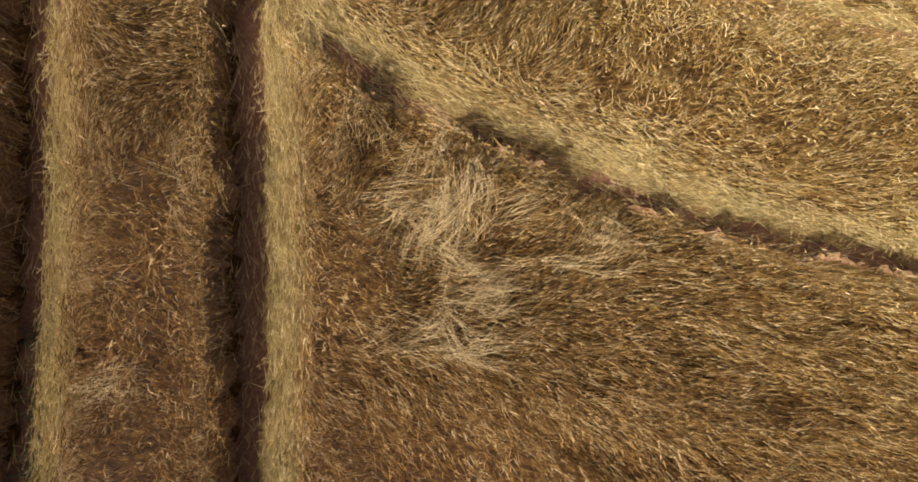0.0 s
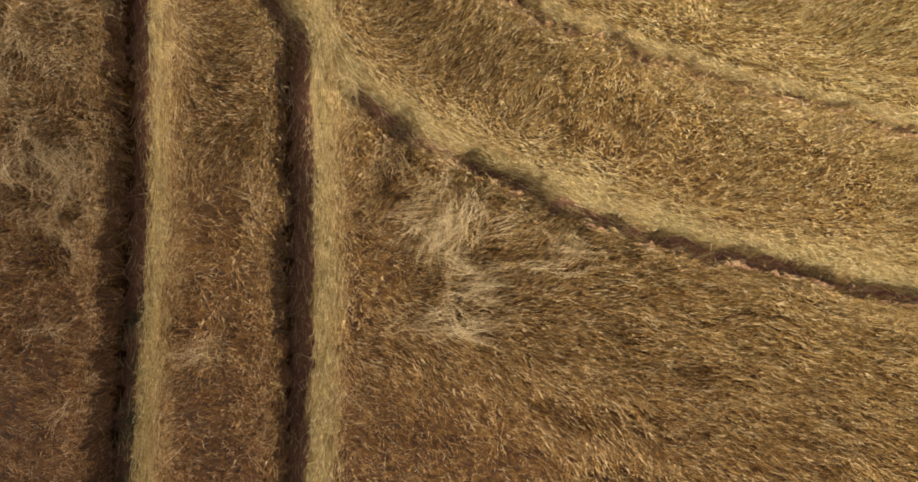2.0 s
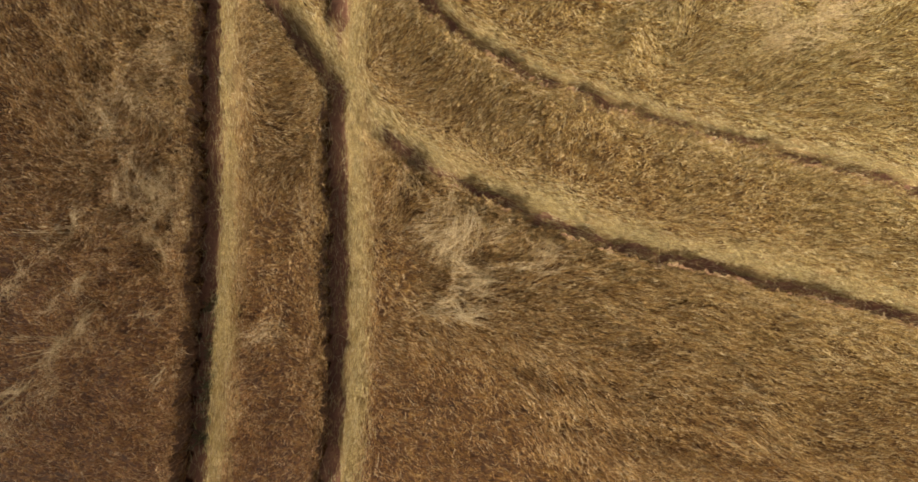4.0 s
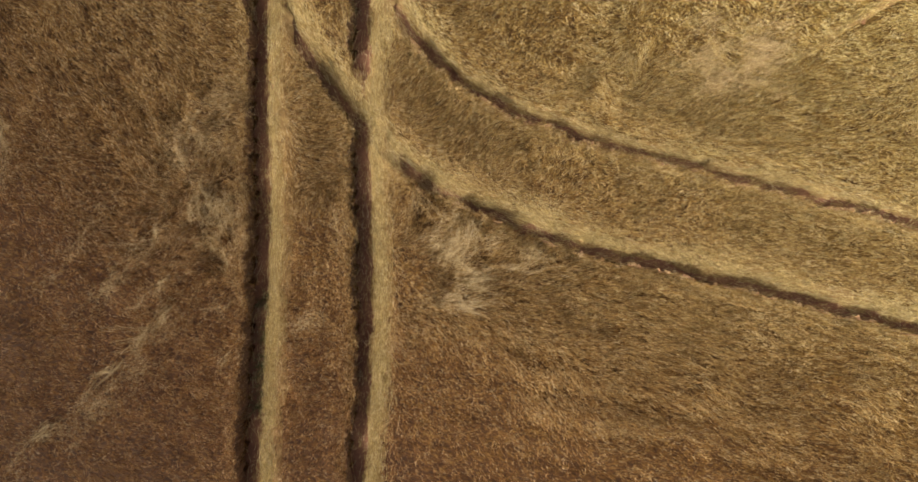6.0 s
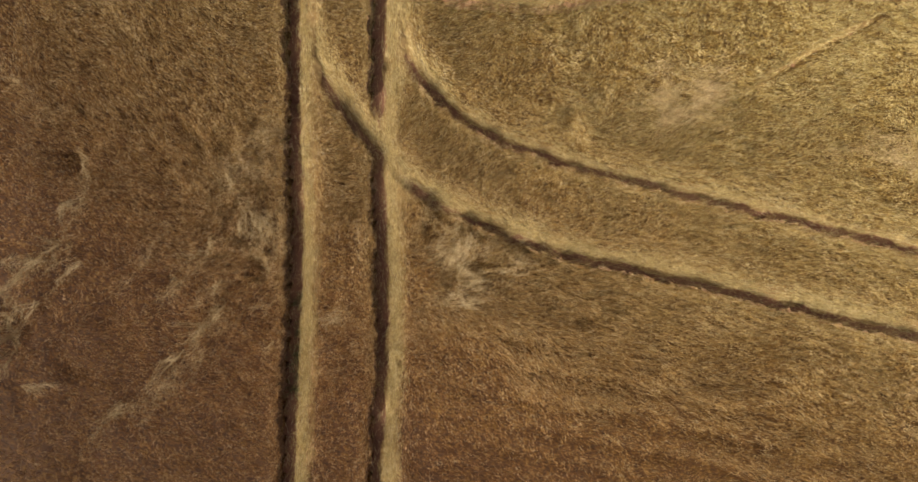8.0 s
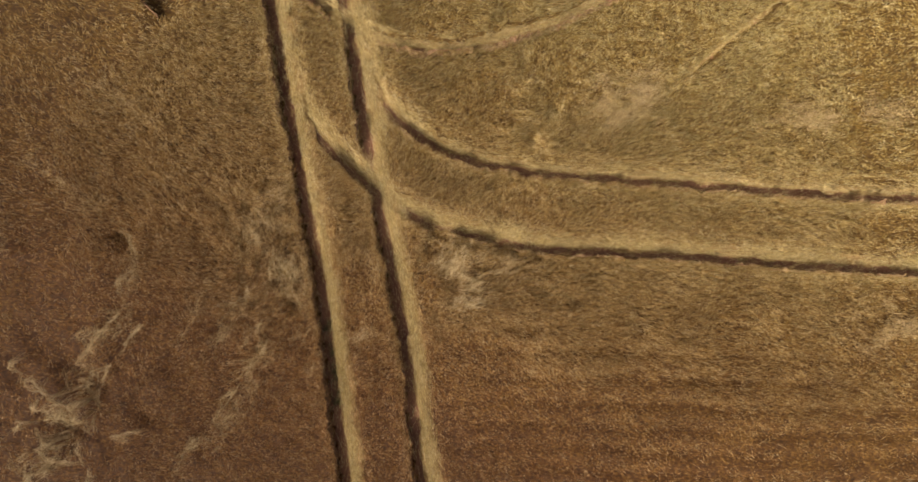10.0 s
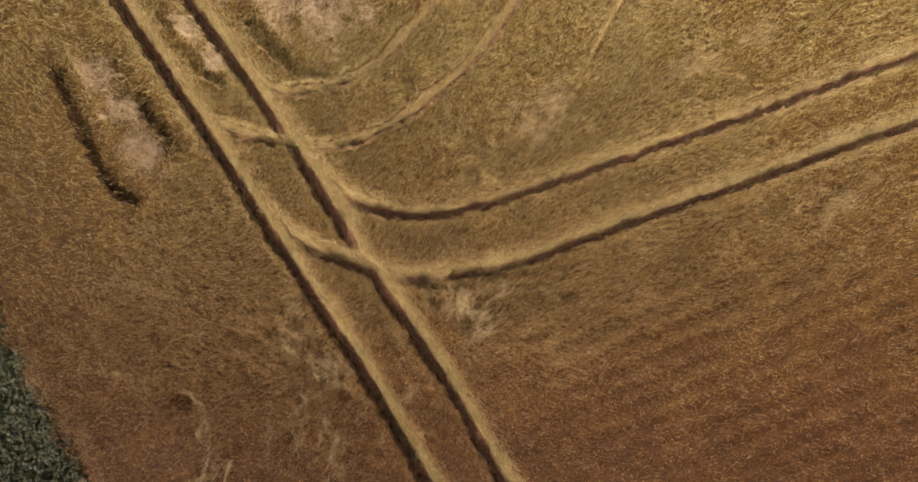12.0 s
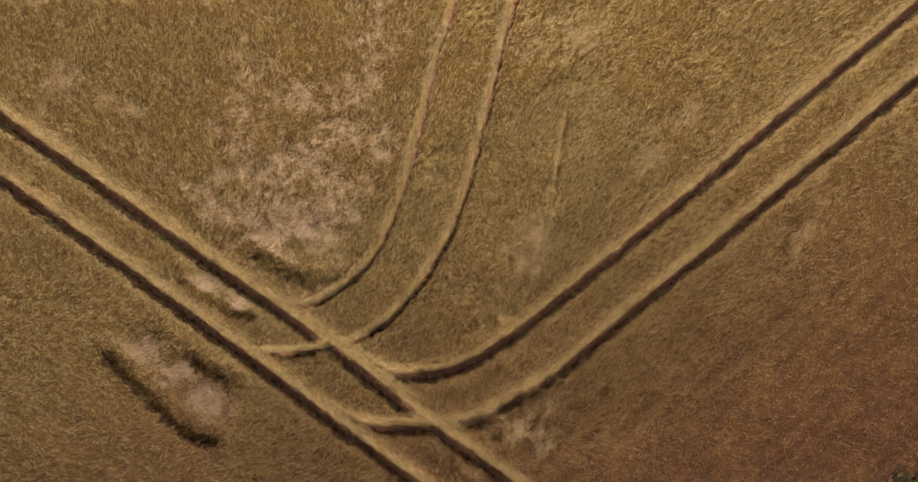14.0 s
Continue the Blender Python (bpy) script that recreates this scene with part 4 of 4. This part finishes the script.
# wisps in the western crop, and the tangle round its hollows
WISPS = [
    ([(-8.08, -2.17), (-7.85, -2.16), (-7.8, -2.39), (-8.03, -2.58)], 34, 0.03),
    ([(-8.11, -2.77), (-8.31, -2.92), (-8.39, -3.29)], 60, 0.07),
    ([(-7.08, -2.44), (-7.31, -2.78), (-7.5, -3.1)], 36, 0.03),
    ([(-7.83, -3.61), (-7.96, -3.84), (-8.04, -4.15)], 44, 0.04),
    ([(-8.1, -4.3), (-8.27, -4.6), (-8.34, -4.84)], 50, 0.05),
    ([(-7.16, -5.18), (-6.88, -5.1), (-6.59, -4.97)], 34, 0.02),
    ([(-4.08, -2.26), (-4.12, -2.69), (-4.32, -3.08)], 60, 0.07),
    ([(-4.32, -3.08), (-4.62, -3.67), (-4.94, -4.19)], 44, 0.03),
    ([(-4.66, -1.13), (-4.9, -1.59), (-5.26, -2.19)], 50, 0.04),
    ([(-4.25, -0.06), (-3.87, -0.54), (-3.57, -0.97), (-3.26, -1.37)], 70, 0.06),
    ([(-8.08, -0.13), (-7.83, -0.29), (-7.69, -0.54)], 34, 0.03),
    ([(-7.64, -1.1), (-7.74, -1.36), (-7.78, -1.58)], 26, 0.03),
    ([(-8.73, -4.67), (-9.01, -4.35), (-9.4, -4.2)], 50, 0.07),
    ([(-8.5, -4.95), (-8.13, -5.09), (-8.03, -4.85)], 44, 0.05),
    ([(-9.15, -5.48), (-8.75, -5.75), (-8.41, -5.66)], 50, 0.05),
    ([(-9.49, -6.26), (-8.99, -6.25), (-8.55, -5.89)], 60, 0.08),
    ([(-8.93, -6.58), (-8.58, -6.11), (-8.31, -6.0)], 50, 0.07),
    ([(-5.29, -4.81), (-5.42, -5.23), (-5.5, -5.76)], 34, 0.03),
    ([(-4.07, -1.89), (-4.3, -2.23), (-4.52, -2.64)], 34, 0.03),
]
for bend, n, wide in WISPS:
    straw_sweep(bend, int(0.7 * n), wide, 1.45)
# short wisps every way among the hollows by the weeds
for _ in range(24):
    x, y, a = rng.normal(-8.9, 0.8), rng.normal(-5.3, 0.9), rng.normal(0.6, 0.8)
    bow = rng.normal(0, 0.10)
    straw_sweep([(x - 0.25 * math.cos(a), y - 0.25 * math.sin(a)), (x - bow * math.sin(a), y + bow * math.cos(a)), (x + 0.25 * math.cos(a), y + 0.25 * math.sin(a))], 16, 0.05, 1.35)
# place, heading, straws, length, width
SHEAVES_WEST = [(-4.12, -2.64, 81, 110, 0.6, 0.16), (-3.73, -0.46, 121, 170, 0.7, 0.25), (-3.55, -1.09, -40, 110, 0.5, 0.2), (-4.74, -4.19, 63, 90, 1.2, 0.2),
                (-4.87, -2.04, 61, 130, 1.0, 0.14), (-4.6, 0.6, 51, 260, 1.3, 0.5), (-5.36, -5.55, 66, 60, 1.0, 0.2), (-8.27, -3.4, 62, 160, 0.8, 0.25),
                (-7.78, -2.61, 62, 120, 0.7, 0.2), (-7.61, -1.02, 97, 100, 0.8, 0.14), (-8.59, -5.15, 77, 180, 0.7, 0.4), (-4.52, -4.35, 66, 90, 0.8, 0.14), (-4.3, 1.6, 48, 120, 0.9, 0.25), (-4.0, -3.5, 70, 90, 0.8, 0.12), (-5.85, -1.9, 75, 80, 0.8, 0.1),
                (-3.3, -0.4, 110, 80, 0.6, 0.15), (-9.6, 0.75, -20, 120, 1.1, 0.3), (-8.9, 3.2, -25, 140, 1.3, 0.3), (-11.1, -0.7, 105, 120, 1.1, 0.2), (-11.9, 1.1, 105, 120, 1.1, 0.2), (-10.9, -2.6, 95, 120, 1.0, 0.2)]
SHEAVES_FAR = [(3.22, 3.07, 30, 160, 0.8, 0.3), (3.75, 5.27, 65, 380, 0.9, 0.5), (4.25, 5.6, 35, 300, 1.0, 0.5), (9.02, 5.88, 26, 200, 1.2, 0.4), (10.3, 6.09, 16, 320, 1.5, 0.45),
               (12.21, 0.96, 11, 260, 1.4, 0.5), (9.57, 10.63, -21, 260, 1.0, 0.5), (-4.77, 16.39, -72, 200, 1.2, 0.4), (-6.03, 18.29, 39, 200, 1.2, 0.4), (8.1, 11.5, 10, 200, 1.0, 0.6)]
for x, y, a, n, ln, w in SHEAVES_WEST:
    straw_heap("fallen_straw", x, y, a, int(n * 0.9), 1.9 * ln, 1.3 * w, TANGLE, "bleached straw fallen in a bundle across the wheat", "fallen straw", "fallen straw bundles", twist=0.4, rise=0.05, slim=0.8, each=5)
for x, y, a, n, ln, w in SHEAVES_FAR:
    straw_heap("fallen_straw", x, y, a, int(2.2 * n), 1.6 * ln, 1.4 * w, TANGLE, "pale patch of flattened straw combed one way over the wheat", "fallen straw", "fallen straw bundles")
# grey, weathered crop thrown about beside the pits
for x, y, a, n, ln, w in [(-3.4, 11.2, -2, 700, 1.6, 0.9), (-2.6, 10.2, 48, 700, 1.5, 0.9), (-1.5, 9.7, 52, 600, 1.3, 0.9), (-0.6, 11.6, 70, 500, 1.6, 1.2),
                          (0.9, 12.4, 48, 400, 1.6, 1.0), (-1.9, 12.6, 20, 400, 1.5, 1.0), (2.3, 12.9, 60, 260, 1.4, 0.9), (0.2, 13.8, 30, 260, 1.4, 0.9), (-0.2, 10.4, 60, 300, 1.2, 0.8), (-4.2, 12.6, 10, 300, 1.3, 0.8), (-2.4, 13.6, 35, 260, 1.3, 0.9),
                          (-0.9, 15.2, 50, 220, 1.5, 1.0), (3.4, 14.4, 45, 200, 1.4, 0.9), (1.5, 10.9, 65, 200, 1.0, 0.6)]:
    straw_heap("lodged_wheat", x, y, a, n, 1.3 * ln, 1.3 * w, GREY, "greyish weathered wheat lying in swirls on the crop", "lodged wheat", "lodged wheat patches", twist=0.9, rise=0.07)
for x, y, a, n, ln, w in [(-5.7, 10.3, -38, 300, 0.8, 0.35), (-5.1, 9.2, -50, 260, 0.7, 0.3), (-7.65, 7.0, -73, 460, 0.9, 0.5), (-7.9, 8.3, -60, 340, 0.9, 0.5), (-8.5, 9.5, -60, 260, 0.9, 0.4)]:
    straw_heap("lodged_wheat", x, y, a, int(n * 1.3), 1.15 * ln, 1.15 * w, GREY, "pale tousled wheat heaped along a hollow in the crop", "lodged wheat", "lodged wheat patches", twist=0.45, rise=0.08)


# ---- grass in the rut ----
GRASS = ramp_material("grass blade", [(0.0, (0.06, 0.075, 0.026)), (0.5, (0.14, 0.15, 0.062)), (1.0, (0.30, 0.28, 0.14))], 0.55, 1.0, 18.0, island=0.8, spec=0.3, passing=0.2)


def grass_tuft(seed):
    r = np.random.default_rng(seed)
    n = 26
    h, lean = r.uniform(0, 2 * np.pi, n), r.uniform(0.3, 1.25, n)
    ln = r.uniform(0.08, 0.22, n)
    out = np.stack([np.cos(h) * np.sin(lean), np.sin(h) * np.sin(lean), np.cos(lean)], axis=1)
    p0 = np.stack([r.normal(0, 0.03, n), r.normal(0, 0.03, n), np.full(n, -0.02)], axis=1)
    p1 = p0 + out * (0.6 * ln)[:, None]
    p2 = p1 + (out * np.array((1.0, 1.0, 0.2))) * (0.5 * ln)[:, None]
    v, f = blades(np.stack([p0, p1, p2], axis=1), r.uniform(0.005, 0.010, n))
    return tagged(new("grass_tuft", mesh_of("grass_tuft", v, f, GRASS)), "small grey-green grass tuft growing in the rut floor", "grass tuft", "grass in the rut")


tufts = [grass_tuft(300 + i) for i in range(3)]
for i in range(22):
    k = i / 21
    y = -1.55 - 2.1 * k + rng.normal(0, 0.08)
    x = np.interp(y, LINES["A"][:, 1], LINES["A"][:, 0]) - 0.08 + rng.normal(0, 0.10)
    m = pose(x, y, 0.0, 0, 0, rng.uniform(0, 360)) @ Matrix.Scale(rng.uniform(0.7, 1.4), 4)
    if i < 3:
        tufts[i].matrix_basis = m
    else:
        copy_thing(tufts[i % 3], m)


# ---- weeds at the field's edge ----
def weed_plant(seed, tall):
    r = np.random.default_rng(seed)
    root = tagged(new("weed"), "bushy dark green weed growing at the field edge", "weed", "weeds along the edge")
    n = 6
    head, lean = r.uniform(0, 2 * np.pi, n), np.radians(r.uniform(5, 45, n))
    d = np.stack([np.cos(head) * np.sin(lean), np.sin(head) * np.sin(lean), np.cos(lean)], axis=1)
    ln = tall * r.uniform(0.6, 1.1, n)
    p0 = np.stack([r.normal(0, 0.03, n), r.normal(0, 0.03, n), np.full(n, -0.03)], axis=1)
    p1 = p0 + d * (ln * 0.5)[:, None]
    p2 = p1 + (d + np.array((0, 0, -0.15))) * (ln * 0.5)[:, None]
    for i in range(n):
        v, f = tubes(np.stack([p0, p1, p2], axis=1)[i:i + 1], np.array([(0.006, 0.005, 0.002)]))
        part("stem", mesh_of("stem", v, f, WEED), root)
    m = 76
    k = r.integers(0, n, m)
    t = r.uniform(0.25, 1.0, m)[:, None]
    at = p0[k] + (p2[k] - p0[k]) * t + r.normal(0, 0.015, (m, 3))
    h = r.uniform(0, 2 * np.pi, m)
    e = np.stack([np.cos(h), np.sin(h), r.uniform(-0.5, 0.5, m)], axis=1)
    size = r.uniform(0.05, 0.13, m)[:, None]
    tip = at + e * size
    tip[:, 2] = np.maximum(tip[:, 2], 0.0)
    bow = (at + tip) / 2 + np.array((0, 0, 0.02))
    v, f = blades(np.stack([at, bow, tip], axis=1), r.uniform(0.03, 0.07, m))
    part("foliage", mesh_of("foliage", v, f, WEED), root)
    return root


kinds = [weed_plant(100 + i, h) for i, h in enumerate((0.6, 0.8, 1.0, 0.7))]
spots = []
edge = np.array(WEED_EDGE)[::-1]
while len(spots) < 340:
    y = rng.uniform(-7.5, 9.5)
    x = np.interp(y, edge[:, 1], edge[:, 0]) - 3.0 * rng.random() ** 1.3 - 0.12
    if len(spots) % 8 == 7:
        x, y = 11.0 + rng.normal(0, 0.8), -9.0 + rng.normal(0, 0.3)
    spots.append((x, y))
for i, (x, y) in enumerate(spots):
    m = pose(x, y, 0, 0, 0, rng.uniform(0, 360)) @ Matrix.Scale(rng.uniform(0.7, 1.15), 4)
    if i < 4:
        kinds[i].matrix_basis = m
    else:
        copy_thing(kinds[i % 4], m)


def undergrowth():
    """Low leaves that cover the soil between the weeds."""
    x, y = rng.uniform(-17, -8, 60000), rng.uniform(-9, 10, 60000)
    u, v = rng.uniform(9, 15, 9000), rng.uniform(-12, -7, 9000)
    x, y = np.concatenate([x, u]), np.concatenate([y, v])
    ok = outside_field(x, y) & (x > np.interp(y, edge[:, 1], edge[:, 0]) - 4.5) & (rng.random(len(x)) < 0.6 + 0.4 * value_noise(x, y, 0.5, 61))
    x, y = x[ok], y[ok]
    n = len(x)
    h = rng.uniform(0, 2 * np.pi, n)
    e = np.stack([np.cos(h), np.sin(h), rng.uniform(-0.3, 0.5, n)], axis=1) * rng.uniform(0.08, 0.2, (n, 1))
    p = np.stack([x, y, rng.uniform(0.02, 0.22, n)], axis=1)
    tip = p + e
    tip[:, 2] = np.maximum(tip[:, 2], 0.0)
    v, f = blades(np.stack([p, (p + tip) / 2 + np.array((0, 0, 0.02)), tip], axis=1), rng.uniform(0.06, 0.13, n))
    tagged(new("undergrowth", mesh_of("undergrowth", v, f, WEED)), "low green undergrowth covering soil at the field edge", "undergrowth", kind="stuff")


undergrowth()
